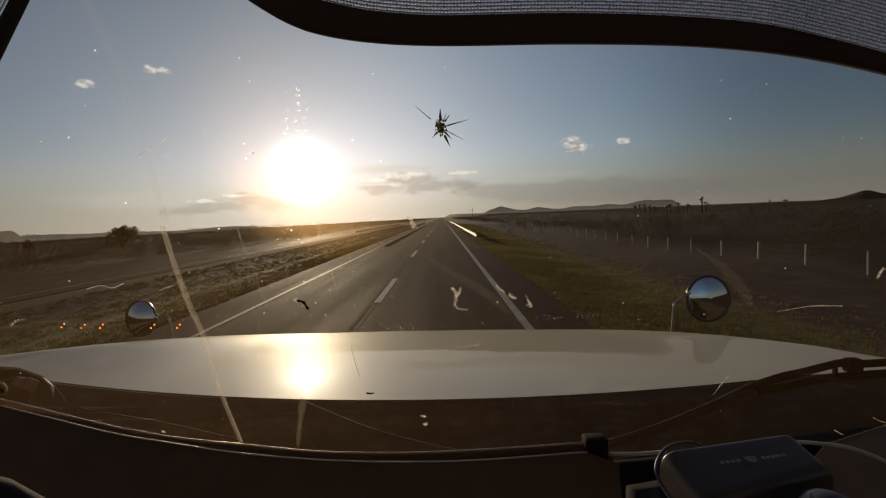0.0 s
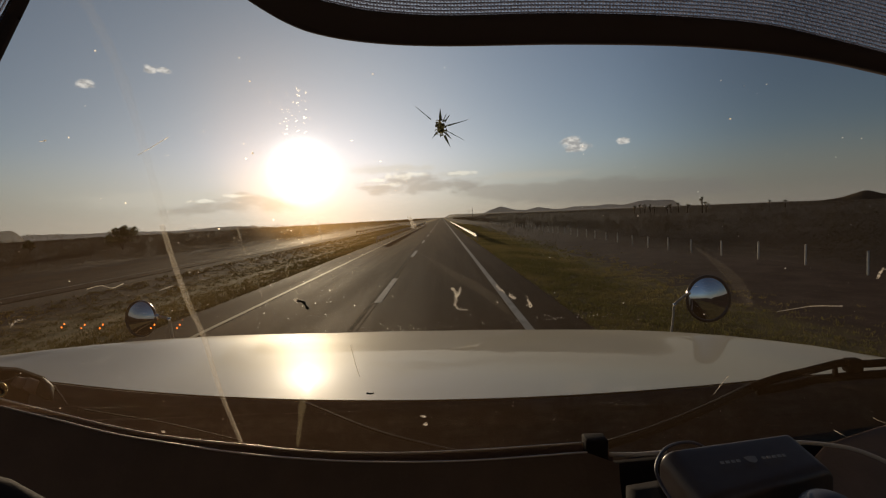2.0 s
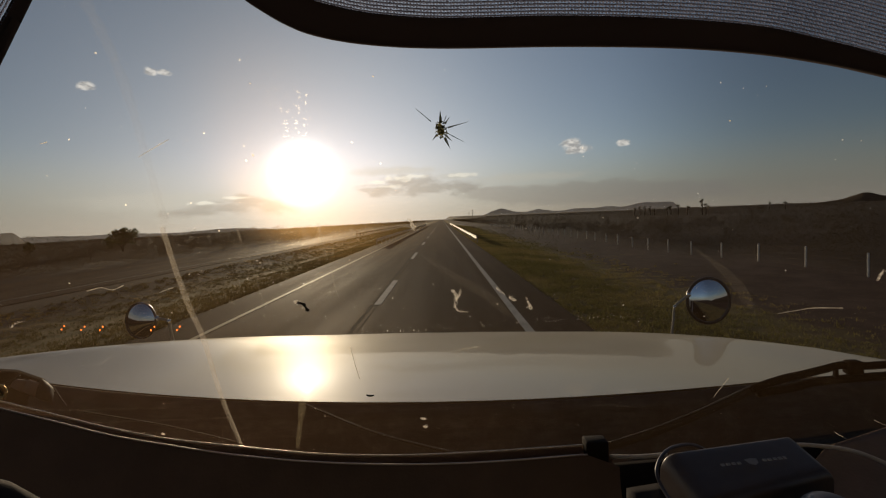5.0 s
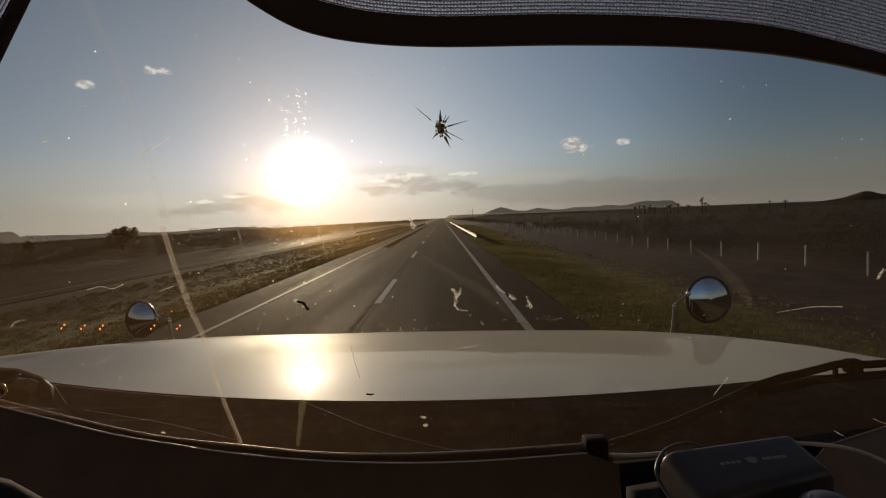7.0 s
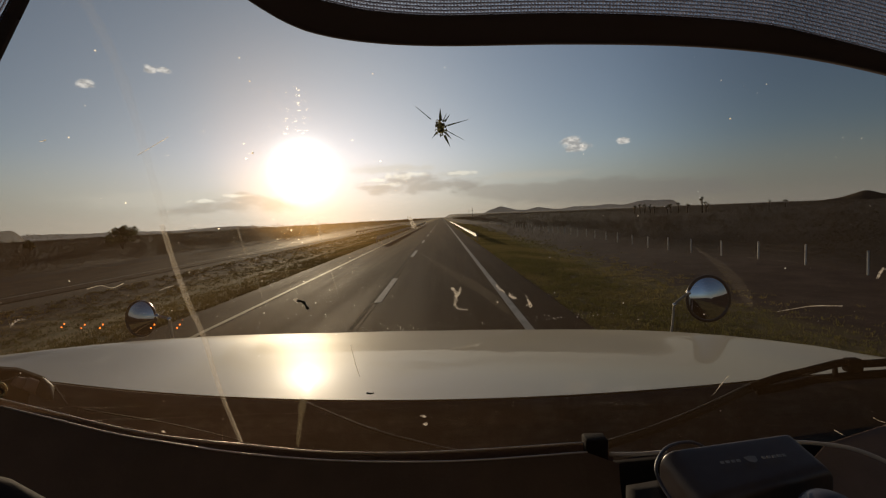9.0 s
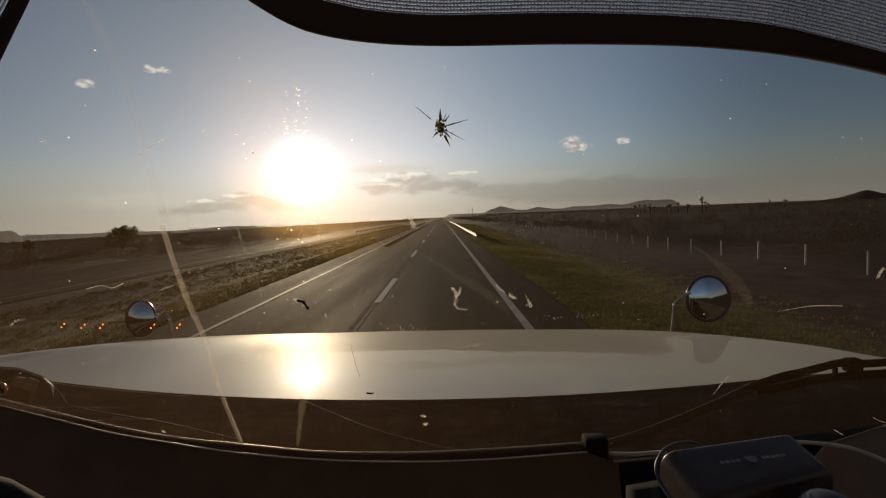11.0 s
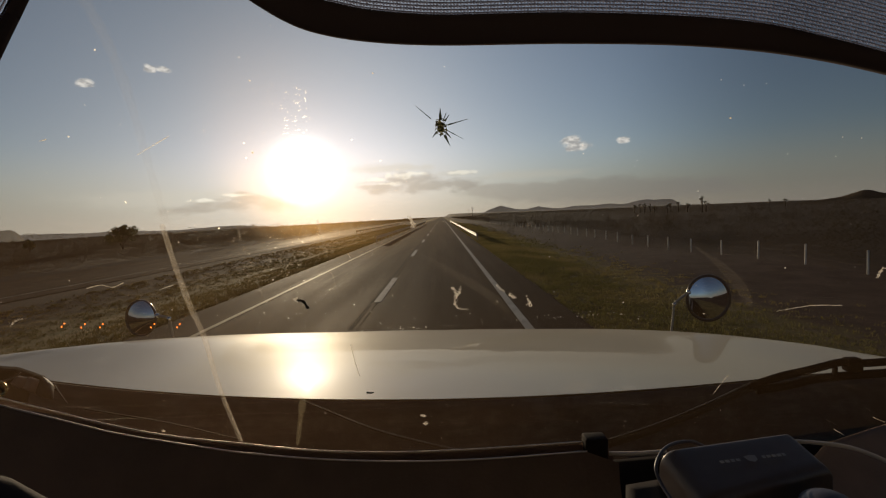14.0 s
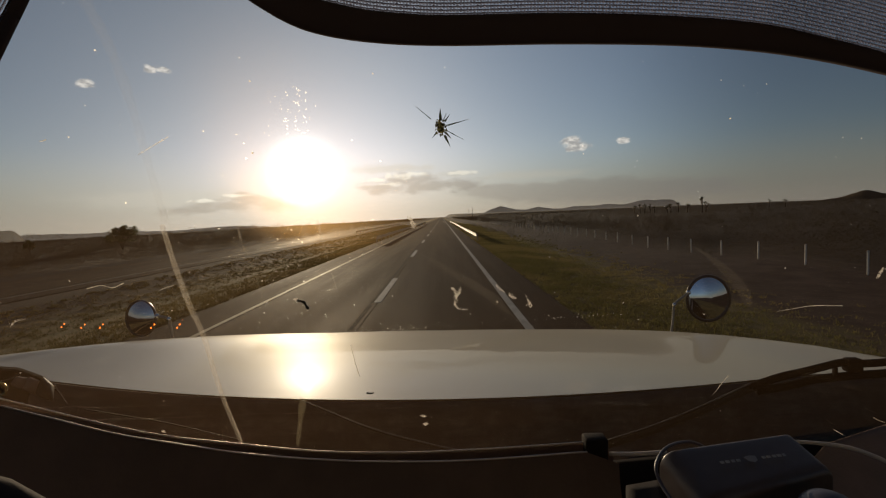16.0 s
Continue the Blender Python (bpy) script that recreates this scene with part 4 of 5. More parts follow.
def stone_chip():
    """The star-shaped stone chip in the glass."""
    rng = random.Random(9)
    c = Vector((0.0028, 0.5716, 2.5075))
    mm = 0.7e-3
    verts, faces = [], []
    for _ in range(90):
        a, r = rng.uniform(0, 6.283), mm * 12 * math.sqrt(rng.random())
        q = c + Vector((math.cos(a) * r * 0.8, 0, math.sin(a) * r * 1.1))
        i = len(verts)
        for k in range(3):
            b = rng.uniform(0, 6.283)
            d = mm * rng.uniform(1.5, 4.5)
            verts.append(tuple(on_glass(q + Vector((math.cos(b) * d, 0, math.sin(b) * d)), 0.001 + 0.002 * rng.random())))
        faces.append((i, i + 1, i + 2))
    i, n = len(verts), 11
    for k in range(n):
        r = mm * 8.5 * rng.uniform(0.75, 1.25)
        verts.append(tuple(on_glass(c + Vector((math.cos(6.283 * k / n) * r * 0.75, 0, math.sin(6.283 * k / n) * r * 1.15)), 0.0009)))
    faces.append(tuple(range(i, i + n)))
    tagged(data_object("stone_chip", verts, faces, CRUSHED, SCREEN), "crushed core of a star-shaped stone chip")
    for tip, w0, start in (((0.0029, 0.5623, 2.5281), 5.5, 0.35), ((0.0356, 0.5682, 2.5149), 2.4, 0.25), ((-0.0257, 0.561, 2.5309), 1.6, 0.4), ((0.0137, 0.5815, 2.4856), 4.6, 0.4), ((0.0298, 0.5779, 2.4933), 1.5, 0.25),
                           ((-0.008, 0.5768, 2.4959), 3.6, 0.4), ((0.0141, 0.5655, 2.5211), 3.2, 0.45), ((0.0154, 0.5775, 2.4945), 3.4, 0.4), ((0.0101, 0.5649, 2.5225), 2.4, 0.4)):
        b = bmesh.new()
        t = Vector(tip)
        ribbon(b, [c.lerp(t, start + (1 - start) * k / 5) for k in range(6)], w0 * mm, 0.5 * mm, 0.3, rng)
        part("crack", b, CRACKED, SCREEN, smooth=False)


stone_chip()


def specks():
    """Dust and small grains that stick to the glass."""
    rng = random.Random(31)
    verts, faces = [], []
    def grain(x, z, r):
        n, r = rng.randint(4, 7), r * 0.75
        i = len(verts)
        sx, lean = rng.uniform(0.5, 1.6), rng.uniform(0, 3.1)
        for k in range(n):
            a = 6.283 * k / n
            q = r * rng.uniform(0.6, 1.25)
            px, pz = math.cos(a) * q * sx, math.sin(a) * q
            px, pz = px * math.cos(lean) - pz * math.sin(lean), px * math.sin(lean) + pz * math.cos(lean)
            verts.append((x + px, glass_y(x + px, z + pz) - 0.0015, z + pz))
        faces.append(tuple(range(i, i + n)))
    for _ in range(260):
        grain(rng.uniform(-0.62, 0.6), rng.uniform(2.04, 2.60), 0.0003 + 0.0010 * rng.random() ** 5)
    for _ in range(210):
        grain(rng.gauss(-0.21, 0.07), rng.gauss(2.38, 0.11), 0.00028 + 0.0007 * rng.random() ** 4)
    for _ in range(170):
        grain(rng.gauss(-0.08, 0.16), rng.gauss(2.22, 0.05), 0.0002 + 0.0006 * rng.random() ** 4)
    for _ in range(220):
        grain(rng.gauss(-0.24, 0.06), rng.gauss(2.33, 0.05), 0.00025 + 0.0006 * rng.random() ** 4)
    for _ in range(420):
        grain(rng.uniform(-0.5, 0.45), rng.uniform(1.99, 2.12), 0.00018 + 0.0006 * rng.random() ** 4)
    for _ in range(150):
        x = rng.uniform(-0.26, 0.27)
        grain(x, 2.2345 + 0.040 * x + abs(rng.gauss(0, 0.004)), 0.0003 + 0.0007 * rng.random() ** 3)
    for _ in range(60):
        grain(rng.gauss(-0.19, 0.012), rng.gauss(2.53, 0.025), 0.00014 + 0.0003 * rng.random() ** 2)
    # two ladders of hairline scratches
    o, ex, ez = Vector((-0.1774, 0.5479, 2.5533)), Vector((-0.1389, 0.5495, 2.5523)), Vector((-0.1874, 0.5688, 2.5061))
    for k in range(40):
        row_at, side = rng.random(), rng.choice((0.14, 0.42, 0.5, 0.7))
        c = o + (ex - o) * (side + rng.gauss(0, 0.05)) + (ez - o) * row_at
        d = (ex - o) * rng.uniform(0.02, 0.075) + (o - ez) * 0.012 if k % 3 else (ez - o) * rng.uniform(0.02, 0.06) + (ex - o) * 0.012
        e = Vector((d.z, 0, -d.x)).normalized() * 0.00010
        i = len(verts)
        verts.extend((q.x, glass_y(q.x, q.z) - 0.0015, q.z) for q in (c - d, c + e, c + d, c - e))
        faces.append((i, i + 1, i + 2, i + 3))
    tagged(data_object("dust", verts, faces, DUST, SCREEN), "scattered dust specks", kind="stuff")


specks()


# wiper arms lying on the cowl
def wiper(points, radius, label, taper=0.6):
    m = new("wiper")
    m.parent = TRUCK
    tagged(m, label)
    bm = bmesh.new()
    tube(bm, spline(points, 8), radius, 8, taper)
    part("arm", bm, COWL_BLACK, m)


def big_wiper():
    """The heavy wiper: a thin blade, a thick arm with a hump and a link below it."""
    m = new("wiper")
    m.parent = TRUCK
    tagged(m, "black windscreen wiper with a thick arm")
    bm = bmesh.new()
    line = spline([(0.635, 0.93, 2.036), (0.616, 0.93, 2.035), (0.51, 0.91, 2.003), (0.403, 0.89, 1.976), (0.306, 0.88, 1.954)], 8)
    tube(bm, line, 0.0030, 8, 0.6)
    part("blade_spine", bm, COWL_BLACK, m, "dusty grey blade spine")
    bm = bmesh.new()
    sheet(bm, [[p + Vector((0.002, 0.004, -0.003)), p + Vector((0.004, 0.006, -0.020))] for p in line], (0.004, 0.003, 0))
    part("blade", bm, RUBBER, m)
    bm = bmesh.new()
    tube(bm, spline([(0.618, 0.93, 2.031), (0.68, 0.93, 2.049), (0.723, 0.93, 2.057), (0.765, 0.93, 2.066), (0.802, 0.93, 2.073), (0.839, 0.92, 2.073), (0.908, 0.91, 2.079)], 8), 0.0078, 10)
    part("arm", bm, TRAY, m, "thick black arm")
    bm = bmesh.new()
    c = Vector((0.82, 0.925, 2.069))
    box(bm, c - Vector((0.015, 0.012, 0.014)), c + Vector((0.015, 0.012, 0.0145)), 0.006, 3)
    part("joint", bm, TRAY, m, "black arm joint")
    bm = bmesh.new()
    tube(bm, spline([(0.636, 0.94, 2.017), (0.706, 0.94, 2.026), (0.753, 0.94, 2.036), (0.823, 0.94, 2.041), (0.883, 0.93, 2.047), (0.942, 0.92, 2.053)], 8), 0.0085, 10)
    part("link", bm, TRAY, m, "black link rod")
    c = Vector((0.793, 0.935, 2.053))
    bm = bmesh.new()
    box(bm, c - Vector((0.003, 0.006, 0.010)), c + Vector((0.003, 0.006, 0.010)), 0.002, 1)
    part("bracket", bm, TRAY, m)


big_wiper()
wiper([(-0.7743, 0.9, 2.0982), (-0.756, 0.89, 2.0835), (-0.7366, 0.88, 2.0684)], 0.0016, "short thin washer tube on the cowl", 0.8)
wiper([(-0.6948, 0.87, 2.0598), (-0.617, 0.865, 2.046), (-0.53, 0.86, 2.03), (-0.389, 0.84, 2.002)], 0.0016, "thin black windscreen wiper", 0.6)


def wiper_mount():
    """The stepped black bracket at the foot of the wiper."""
    m = new("wiper_mount")
    m.parent = TRUCK
    tagged(m, "stepped dusty black wiper bracket")
    bm = bmesh.new()
    crest_line = spline([(-0.995, 0.95, 2.132), (-0.926, 0.95, 2.122), (-0.899, 0.948, 2.12), (-0.87, 0.945, 2.111), (-0.838, 0.94, 2.101)], 6)
    sheet(bm, [[p + Vector((0, 0.05, -0.05)), p + Vector((0, 0.012, 0)), p + Vector((0, -0.008, -0.003)), p + Vector((0, -0.03, -0.030)), p + Vector((0.005, -0.04, -0.07))] for p in crest_line])
    part("base", bm, TRAY, m, "black base")
    # Two steps get paler plastic, painting in the light on their faces.
    for pts, mat in ((((-0.86, 0.915, 2.116), (-0.838, 0.915, 2.111), (-0.841, 0.9, 2.097), (-0.861, 0.9, 2.105)), GREY_DASH),
                     (((-0.834, 0.915, 2.113), (-0.816, 0.915, 2.105), (-0.818, 0.9, 2.086), (-0.837, 0.9, 2.095)), GREY_DASH),
                     (((-0.818, 0.925, 2.11), (-0.803, 0.925, 2.093), (-0.79, 0.9, 2.075), (-0.814, 0.9, 2.082)), RUBBER)):
        bm = bmesh.new()
        a, b, c, d = (Vector(p) for p in pts)
        sheet(bm, [[a, b], [a.lerp(d, 0.12) + Vector((0, -0.004, 0.001)), b.lerp(c, 0.12) + Vector((0, -0.004, 0.001))], [d, c]], (0, 0.012, -0.012))
        part("step", bm, mat, m)
    bm = bmesh.new()
    tube(bm, spline([(-0.903, 0.9, 2.104), (-0.871, 0.9, 2.111), (-0.857, 0.905, 2.116), (-0.848, 0.91, 2.123)], 6), 0.0022, 8)
    part("rib", bm, COWL_BLACK, m)


wiper_mount()
wiper([(0.023, 0.84, 1.963), (-0.04, 0.86, 1.969), (-0.153, 0.9, 1.985), (-0.285, 0.98, 2.003), (-0.321, 1, 2.009)], 0.003, "thin black windscreen wiper", 0.6)


# dashboard with its double bright lip
def build_dash():
    top = spline([(-0.748, 0.71, 2.163), (-0.707, 0.72, 2.141), (-0.629, 0.73, 2.111), (-0.544, 0.735, 2.083), (-0.457, 0.74, 2.06), (-0.35, 0.745, 2.041), (-0.223, 0.75, 2.021), (-0.092, 0.75, 2.013), (0.049, 0.75, 2.013), (0.226, 0.745, 2.021)], 16)
    top_end, low_end = Vector((0.263, 0.74, 2.007)), Vector((0.266, 0.715, 2))
    low = spline([(-0.728, 0.69, 2.159), (-0.688, 0.7, 2.137), (-0.613, 0.71, 2.108), (-0.53, 0.715, 2.08), (-0.446, 0.72, 2.059), (-0.342, 0.725, 2.036), (-0.217, 0.73, 2.017), (-0.09, 0.73, 2.008), (0.047, 0.73, 2.006), (0.219, 0.725, 2.015)], 16)
    dash_board = new("dashboard")
    dash_board.parent = TRUCK
    tagged(dash_board, "black dashboard with a double glossy lip")
    for line in (top, low):
        bm = bmesh.new()
        tube(bm, line, 0.0014, 8)
        part("lip", bm, LIP, dash_board, "thin polished lip")
    bm = bmesh.new()
    rows = list(zip(top + [top_end], low + [low_end]))
    sheet(bm, [[a + Vector((0, 0.004, -0.12)), a + Vector((0, 0.001, -0.002)), (a + b) / 2 + Vector((0, 0.004, -0.016)), b + Vector((0, 0, -0.001))] for a, b in rows])
    part("channel", bm, CHANNEL, dash_board, "matt dark brown channel")
    bm = bmesh.new()
    sheet(bm, [[b + Vector((0, 0, -0.001)), b + Vector((0, -0.004, -0.03)), b + Vector((0, -0.03, -0.10)), b + Vector((0, -0.09, -0.30))] for a, b in rows])
    part("panel", bm, DASH_PANEL, dash_board, "dark brown plastic panel")
    # flat tray to the passenger side
    bm = bmesh.new()
    rows = []
    for x in [0.24 + 0.04 * i for i in range(22)]:
        rows.append([(x, 0.79, 1.90), (x, 0.78, 1.955 + 0.05 * x), (x, 0.765, 1.957 + 0.05 * x), (x, 0.72, 1.925 + 0.05 * x), (x, 0.50, 1.915 + 0.04 * x), (x, 0.30, 1.90), (x, 0.26, 1.80)])
    sheet(bm, rows)
    part("tray", bm, TRAY, dash_board, "black plastic tray")
    bm = bmesh.new()
    tube(bm, spline([(0.259, 0.74, 2.002), (0.307, 0.74, 2), (0.353, 0.74, 2.002)], 6), 0.0035, 8)
    part("lip", bm, CABLE, dash_board, "pale beige lip")
    bm = bmesh.new()
    box(bm, (-0.017, -0.014, -0.10), (0.019, 0.014, 0.0), 0.003, 2)
    clip = part("end_cap", bm, CAP, dash_board, "black end cap")
    clip.location = (0.235, 0.74, 2.033)
    bm = bmesh.new()
    a, b, c, d = (Vector(p) for p in ((0.5482, 0.66, 2.0479), (0.684, 0.7, 2.0567), (0.5917, 0.58, 1.9977), (0.4225, 0.6, 1.9914)))
    sheet(bm, [[a.lerp(b, i / 8) .lerp(d.lerp(c, i / 8), j / 8) for i in range(9)] for j in range(9)], (0, 0, -0.006))
    part("cover", bm, GREY_DASH, dash_board, "grey-brown plastic cover")
    bm = bmesh.new()
    a, b, c, d = (Vector(p) for p in ((0.232, 0.6, 2.033), (0.292, 0.62, 2.028), (0.276, 0.55, 2.026), (0.212, 0.55, 2.029)))
    sheet(bm, [[a.lerp(b, i / 4).lerp(d.lerp(c, i / 4), j / 4) for i in range(5)] for j in range(5)], (0, 0, -0.02))
    part("cover", bm, CAP, dash_board, "black plastic cover")
    bm = bmesh.new()
    a, b, c, d = (Vector(p) for p in ((-0.524, 0.5, 2.14), (-0.488, 0.5, 2.129), (-0.4, 0.46, 2.119), (-0.486, 0.46, 2.122)))
    sheet(bm, [[a.lerp(b, i / 4).lerp(d.lerp(c, i / 4), j / 4) for i in range(5)] for j in range(5)], (0, 0, -0.02))
    part("cover", bm, CAP, dash_board, "dark brown plastic cover")


build_dash()


# closed cab: roof, back, floor, doors
def build_cab():
    bm = bmesh.new()
    box(bm, (-1.22, -1.4, 3.05), (1.22, 0.42, 3.12), 0.02)
    part("roof", bm, FABRIC, TRUCK, "grey lined cab roof")
    bm = bmesh.new()
    box(bm, (-1.22, -1.46, 0.9), (1.22, -1.40, 3.10), 0.02)
    part("rear_wall", bm, FABRIC, TRUCK, "grey lined rear wall")
    bm = bmesh.new()
    box(bm, (-1.22, -1.4, 0.90), (1.22, 1.14, 0.96), 0.01)
    part("cab_floor", bm, FABRIC, TRUCK, "grey cab floor")
    for s in (-1, 1):
        bm = bmesh.new()
        box(bm, (s * 1.20 - 0.02, -1.4, 0.96), (s * 1.20 + 0.02, 0.62, 2.06), 0.015)
        part("door_panel", bm, FABRIC, TRUCK, "grey lined door panel")
        bm = bmesh.new()
        box(bm, (s * 1.245 - 0.02, -1.45, 0.90), (s * 1.245 + 0.02, 1.12, 2.04), 0.015)
        part("door_skin", bm, PAINT, TRUCK, "white painted door skin")
        bm = bmesh.new()
        tube(bm, spline([(s * 1.16, 0.60, 2.0), (s * 1.12, 0.48, 2.5), (s * 1.08, 0.30, 3.06)], 6), 0.05, 10)
        part("pillar", bm, FABRIC, TRUCK, "grey windscreen pillar")
        bm = bmesh.new()
        box(bm, (s * 1.20 - 0.02, -1.4, 2.06), (s * 1.20 + 0.02, -0.5, 3.05), 0.015)
        part("side_panel", bm, FABRIC, TRUCK, "grey lined side panel")
    # fenders, bumper and firewall below the hood
    for s in (-1, 1):
        bm = bmesh.new()
        rows = []
        for k in range(15):
            a = math.pi * k / 14
            y, z = 1.7 - 0.80 * math.cos(a), 0.55 + 0.80 * math.sin(a)
            rows.append([(s * 0.80, y, z + 0.03), (s * 1.15, y, z + 0.02), (s * 1.24, y, z - 0.04), (s * 1.25, y, z - 0.12)])
        sheet(bm, rows, (0, 0, -0.02))
        part("fender", bm, PAINT, TRUCK, "white painted fender")
    bm = bmesh.new()
    box(bm, (-1.15, 2.55, 0.45), (1.15, 2.75, 0.85), 0.05, 3)
    part("bumper", bm, CHROME, TRUCK, "chrome front bumper")
    bm = bmesh.new()
    box(bm, (-1.20, 1.13, 0.90), (1.20, 1.145, 1.80), 0.004, 1)
    part("firewall", bm, BLACK, TRUCK, "black firewall")
    # frame and wheels that carry it
    for s in (-1, 1):
        bm = bmesh.new()
        box(bm, (s * 0.45 - 0.05, -4.5, 0.62), (s * 0.45 + 0.05, 2.5, 0.90), 0.01)
        part("chassis_beam", bm, BLACK, TRUCK, "black steel chassis beam")
        for y in (1.7, -3.2):
            wheel = new("wheel")
            wheel.parent = TRUCK
            wheel.location = (s * 1.0, y, 0.535)
            for name, mat, prof in (("tyre", RUBBER, ((0.28, -0.12), (0.48, -0.13), (0.525, -0.10), (0.525, 0.10), (0.48, 0.13), (0.28, 0.12))),
                                    ("rim", ZINC, ((0.28, -0.11), (0.26, 0.0), (0.08, 0.04), (0.08, 0.09), (0.02, 0.10)))):
                bm = bmesh.new()
                rings = [[bm.verts.new((s * h, r * math.cos(a), r * math.sin(a))) for a in (k / 32 * 6.28319 for k in range(32))] for r, h in prof]
                for p, q in zip(rings, rings[1:]):
                    for k in range(32):
                        bm.faces.new((p[k], p[(k + 1) % 32], q[(k + 1) % 32], q[k]))
                part(name, bm, mat, wheel)
            bm = bmesh.new()
            tube(bm, [Vector((-s * 1.0, 0, 0)), Vector((0, 0, 0))], 0.07, 8)
            part("axle", bm, BLACK, wheel)
    bm = bmesh.new()
    box(bm, (-1.24, -1.5, 3.125), (1.24, 0.45, 3.30), 0.06, 3)
    part("roof_skin", bm, PAINT, TRUCK, "white painted cab roof")


build_cab()


# ---- things in the cab ----
def sunshade(name, low, top, label):
    """A woven mesh sunshade with a dark bound edge; low and top run along the binding's two edges."""
    s = thing(name, label, "sunshade", "mesh sunshades")
    lo, hi = spline(low, 10), spline(top, 10)
    bm = bmesh.new()
    rows = []
    for a, b in zip(lo, hi):
        mid = (a + b) / 2
        rows.append([a, a.lerp(mid, 0.3) + Vector((0, -0.003, 0)), mid + Vector((0, -0.0045, 0)), b.lerp(mid, 0.3) + Vector((0, -0.003, 0)), b])
    sheet(bm, rows, (0, 0.006, 0))
    part("binding", bm, BINDING, s, "dark fabric binding")
    return s, hi


def weave(parent, edge_line, out, rows, step):
    """Rows of short yarn stitches above the binding."""
    verts, faces, dark_verts, dark_faces = [], [], [], []
    rng = random.Random(8)
    length = [0.0]
    for a, b in zip(edge_line, edge_line[1:]):
        length.append(length[-1] + (b - a).length)
    def along(d):
        for i in range(len(length) - 1):
            if d <= length[i + 1]:
                return edge_line[i].lerp(edge_line[i + 1], (d - length[i]) / max(1e-9, length[i + 1] - length[i]))
        return edge_line[-1]
    n = int(length[-1] / step)
    for k in range(n):
        base = along(k * step)
        nxt = along(min(length[-1], (k + 1) * step))
        run = (nxt - base)
        for j in range(rows):
            c = base + out * (step * 0.94 * (j - 0.05)) + Vector((0, rng.uniform(-0.0002, 0.0002), rng.uniform(-0.0001, 0.0001)))
            a, b = run * rng.uniform(0.40, 0.46), out * (step * rng.uniform(0.20, 0.27))
            i = len(verts)
            verts.extend(tuple(c + q) for q in (-a, -a * 0.6 - b, a * 0.6 - b, a, a * 0.6 + b, -a * 0.6 + b))
            verts.append(tuple(c + Vector((0, -0.0009, 0))))
            faces.extend((i + q, i + (q + 1) % 6, i + 6) for q in range(6))
            # the dark yarn between the rows
            c = c + out * (step * 0.47) + Vector((0, 0.0008, 0))
            a, b = run * 0.50, out * (step * 0.26)
            i = len(dark_verts)
            dark_verts.extend(tuple(c + q) for q in (-a - b, a - b, a + b, -a + b))
            dark_faces.append((i, i + 1, i + 2, i + 3))
    tagged(data_object("mesh_fabric", verts, faces, WEAVE, parent), "grey woven mesh", kind="stuff")
    tagged(data_object("mesh_ground", dark_verts, dark_faces, DARK_YARN, parent), "dark yarn between the mesh stitches", kind="stuff")


shade, edge_line = sunshade("sunshade",
    [(-0.188, 0.47, 2.626), (-0.181, 0.47, 2.619), (-0.148, 0.47, 2.598), (-0.116, 0.47, 2.585), (-0.066, 0.47, 2.575), (0.005, 0.47, 2.569), (0.127, 0.47, 2.566), (0.233, 0.46, 2.557), (0.315, 0.46, 2.548), (0.372, 0.45, 2.533), (0.424, 0.45, 2.52), (0.463, 0.44, 2.504)],
    [(-0.127, 0.46, 2.62), (-0.111, 0.46, 2.612), (-0.09, 0.46, 2.606), (-0.064, 0.46, 2.6), (-0.026, 0.46, 2.595), (0.017, 0.46, 2.592), (0.125, 0.46, 2.59), (0.228, 0.45, 2.579), (0.308, 0.45, 2.569), (0.363, 0.44, 2.55), (0.415, 0.44, 2.535), (0.452, 0.43, 2.518)],
    "grey woven mesh sunshade with dark bound edge, folded against windscreen")
weave(shade, edge_line, Vector((0, -0.25, 1)).normalized(), 26, 0.0032)
shade, edge_line = sunshade("sunshade",
    [(-0.431, 0.42, 2.484), (-0.399, 0.43, 2.551), (-0.390, 0.44, 2.584), (-0.381, 0.45, 2.617), (-0.375, 0.46, 2.647)],
    [(-0.434, 0.41, 2.495), (-0.394, 0.42, 2.564), (-0.388, 0.43, 2.588), (-0.383, 0.44, 2.613), (-0.376, 0.45, 2.642)],
    "grey woven mesh sunshade corner with dark bound edge")
weave(shade, edge_line, Vector((-0.9, -0.2, 0.4)).normalized(), 24, 0.0032)


GADGET_TOP = ((0.3039, 0.60, 2.0775), (0.4613, 0.62, 2.0825), (0.4597, 0.565, 2.0741), (0.3131, 0.535, 2.0614))


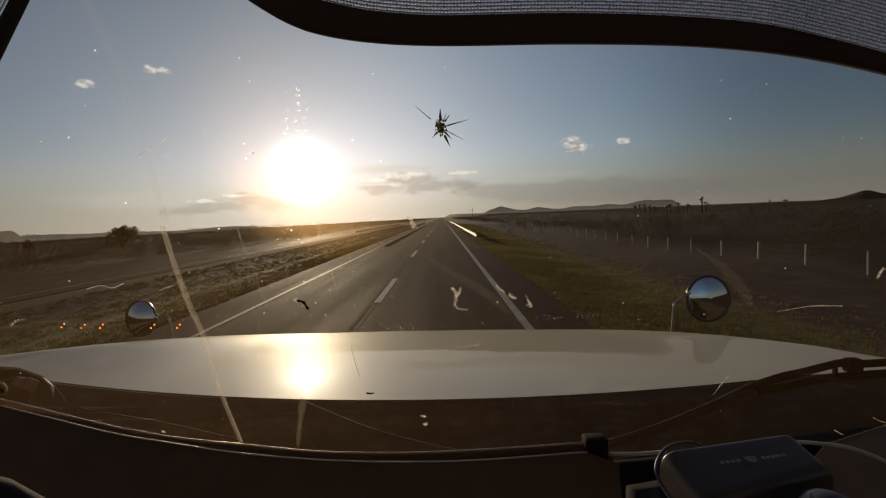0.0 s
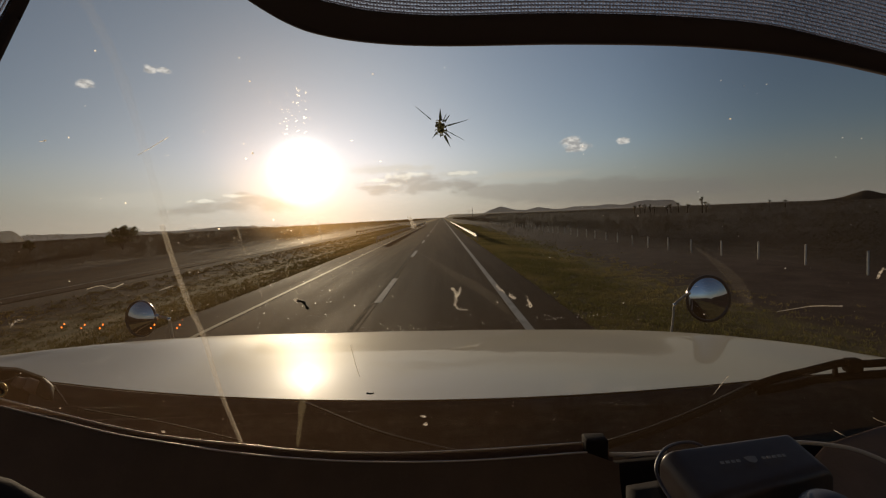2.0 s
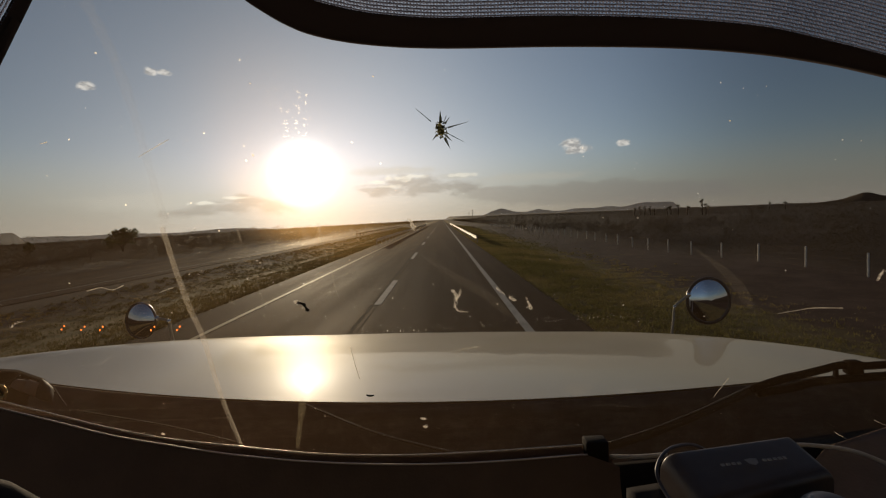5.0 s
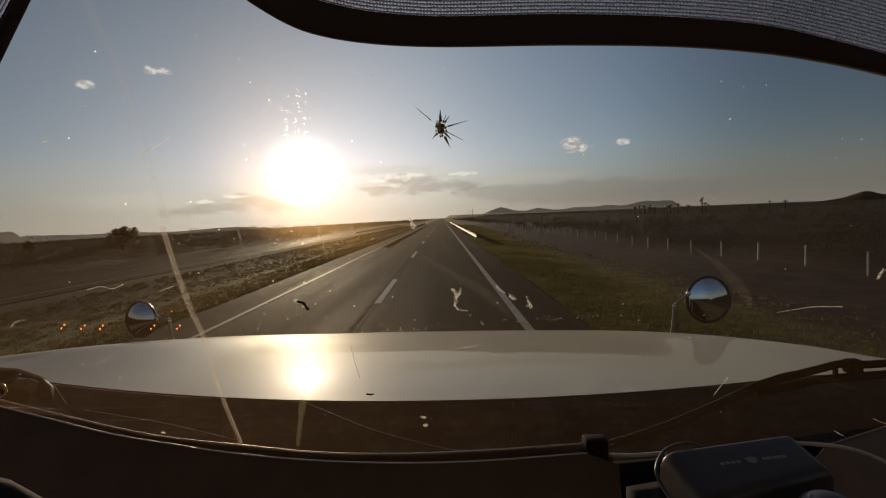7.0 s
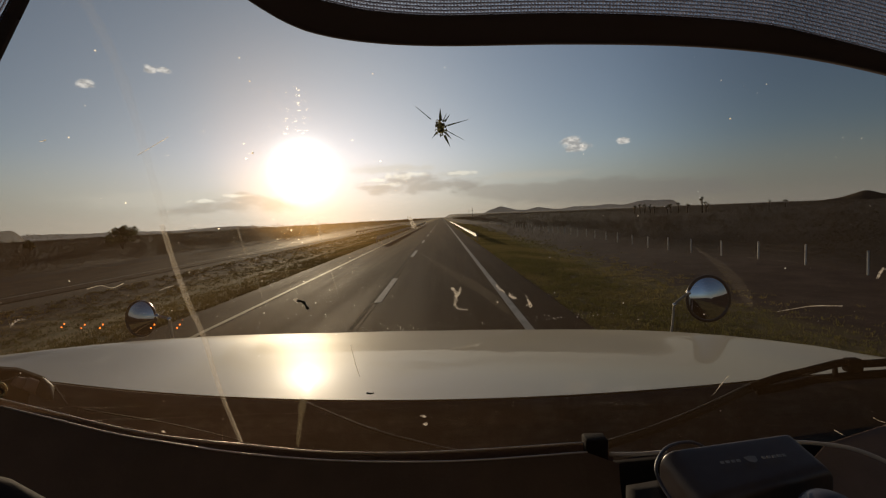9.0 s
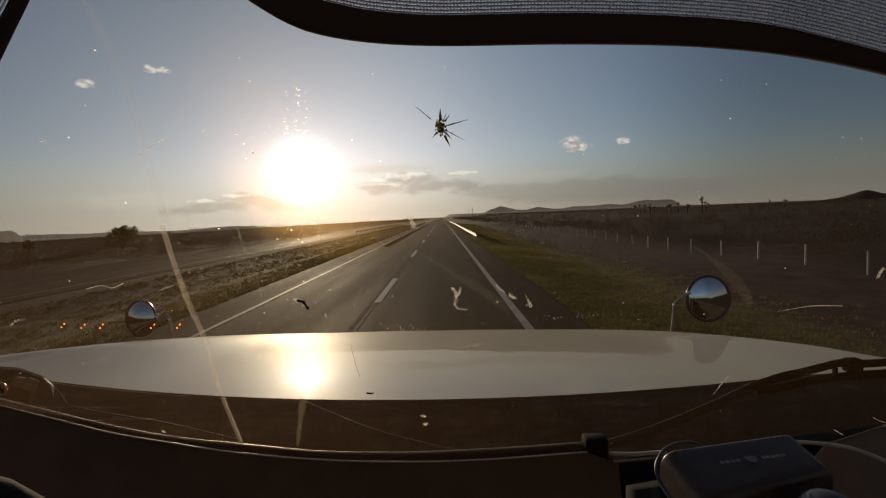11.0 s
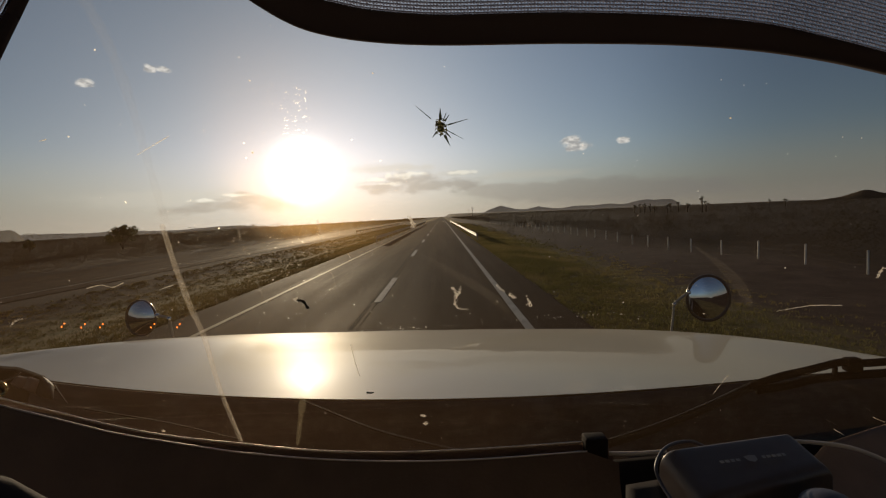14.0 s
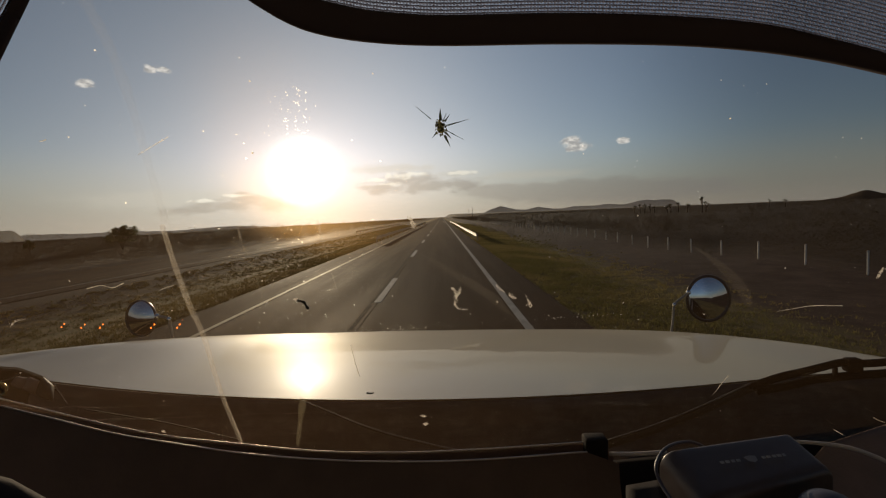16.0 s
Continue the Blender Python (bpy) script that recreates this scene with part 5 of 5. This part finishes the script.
def gadget():
    g = thing("dash_gadget", "black rounded electronic device standing on the dashboard tray", "device")
    a, b, c, d = (Vector(p) for p in GADGET_TOP)
    left, right, back, front = (a - b).normalized(), (b - a).normalized(), (a - d).normalized(), (d - a).normalized()

    def rolled(radius, turn, n, tail):
        """Steps outwards and down round an edge, then straight down."""
        steps = [(radius * math.sin(radians(turn) * k / n), radius * (1 - math.cos(radians(turn) * k / n))) for k in range(1, n + 1)]
        return steps + [(steps[-1][0], steps[-1][1] + tail)]

    us = [(0.0, left * o, h) for o, h in reversed(rolled(0.024, 90, 9, 0.05))] + [(k / 8, Vector(), 0.0) for k in range(9)] + [(1.0, right * o, h) for o, h in rolled(0.012, 90, 6, 0.05)]
    vs = [(0.0, back * o, h) for o, h in reversed(rolled(0.007, 90, 4, 0.05))] + [(k / 8, Vector(), 0.0) for k in range(9)] + [(1.0, front * o, h) for o, h in rolled(0.010, 90, 6, 0.05)]
    bm = bmesh.new()
    sheet(bm, [[a.lerp(b, u).lerp(d.lerp(c, u), v) + p + q - Vector((0, 0, max(h, e) + 0.35 * min(h, e))) for u, p, h in us] for v, q, e in vs])
    part("housing", bm, HOUSING, g, "glossy black housing")
    # unreadable maker's mark: plain bars round a small shield
    up = (b - a).cross(d - a).normalized()
    if up.z < 0:
        up = -up
    o = Vector((0.3826, 0.574, 2.0775))
    run = ((b - a).normalized() + (d - a).normalized() * 0.03).normalized()
    deep = up.cross(run).normalized() * -1
    for k, wide in ((-5.6, 0.9), (-4.55, 1.0), (-3.5, 0.9), (-2.5, 0.9), (2.4, 0.8), (3.35, 0.95), (4.4, 0.9), (5.4, 1.0), (6.3, 0.7)):
        bm = bmesh.new()
        q, h = o + run * (k * 0.0071), run * (wide * 0.0027)
        sheet(bm, [[q - h - deep * 0.0020, q + h - deep * 0.0020], [q - h * 1.1 + deep * 0.0020, q + h * 0.7 + deep * 0.0020]], up * 0.0006)
        part("print_bar", bm, PRINT, g, smooth=False)
    bm = bmesh.new()
    ring = [o + run * x * 0.001 + deep * y * 0.001 for x, y in ((-8, -4), (0, -5.5), (8, -4), (6, 3), (0, 6), (-6, 3))]
    low = [bm.verts.new(p) for p in ring]
    high = [bm.verts.new(p + up * 0.0006) for p in ring]
    bm.faces.new(high)
    for k in range(6):
        bm.faces.new((low[k], low[(k + 1) % 6], high[(k + 1) % 6], high[k]))
    part("emblem", bm, PRINT, g, smooth=False)
    bm = bmesh.new()
    bmesh.ops.create_uvsphere(bm, u_segments=20, v_segments=12, radius=1, matrix=Matrix.Translation((0.422, 0.5, 2.055)) @ Matrix.Diagonal((0.030, 0.030, 0.020, 1)))
    part("suction_cup", bm, GREY_PLASTIC, g, "pale grey plastic knob")


gadget()


def cable(points, radius, mat, label):
    c = thing("cable", label, "cable")
    bm = bmesh.new()
    tube(bm, spline(points, 8), radius, 8)
    part("cord", bm, mat, c)


cable([(0.37, 0.64, 2.055), (0.334, 0.63, 2.074), (0.287, 0.6, 2.083), (0.259, 0.57, 2.075), (0.257, 0.55, 2.062), (0.26, 0.52, 2.053)], 0.0022, GREY_PLASTIC, "thin grey cable looped round the device")
cable([(0.47, 0.63, 2.069), (0.498, 0.62, 2.071), (0.527, 0.6, 2.074), (0.546, 0.58, 2.071), (0.563, 0.56, 2.063)], 0.0028, CABLE, "pale grey cable lying on the dashboard")


def brass_ring():
    r = thing("ring", "small brass ring at the edge of the dashboard", "ring")
    bm = bmesh.new()
    c = Vector((-0.686, 0.7, 2.163))
    tube(bm, [c + Vector((math.cos(a) * 0.010, 0, math.sin(a) * 0.010)) for a in (k / 24 * 6.283 for k in range(25))], 0.0018, 8)
    part("band", bm, BRASS, r)


brass_ring()


def amber_reflections():
    """Small glowing beads low on the windscreen that imitate amber dash lights mirrored in it."""
    def nodes(n):
        return n.add("ShaderNodeEmission", {"Color": (1.0, 0.20, 0.025, 1), "Strength": 2.8}).outputs[0]
    amber = material("amber_glow", nodes)
    for p in ((-0.5414, 0.6512, 2.2655), (-0.5357, 0.6496, 2.2705), (-0.5167, 0.655, 2.2628), (-0.5102, 0.6535, 2.2678), (-0.4927, 0.6582, 2.2611), (-0.4869, 0.6565, 2.2662), (-0.4255, 0.6665, 2.2565), (-0.4191, 0.6647, 2.2616), (-0.3903, 0.6704, 2.2542), (-0.3847, 0.6685, 2.2594)):
        light = thing("reflection_bead", "tiny glowing bead imitating an amber reflection low on the windscreen", "light", "amber lights on the windscreen")
        bm = bmesh.new()
        bmesh.ops.create_uvsphere(bm, u_segments=10, v_segments=6, radius=1, matrix=Matrix.Translation(on_glass(p, 0.001)) @ Matrix.Diagonal((0.0009, 0.0008, 0.0012, 1)))
        part("bead", bm, amber, light)


amber_reflections()
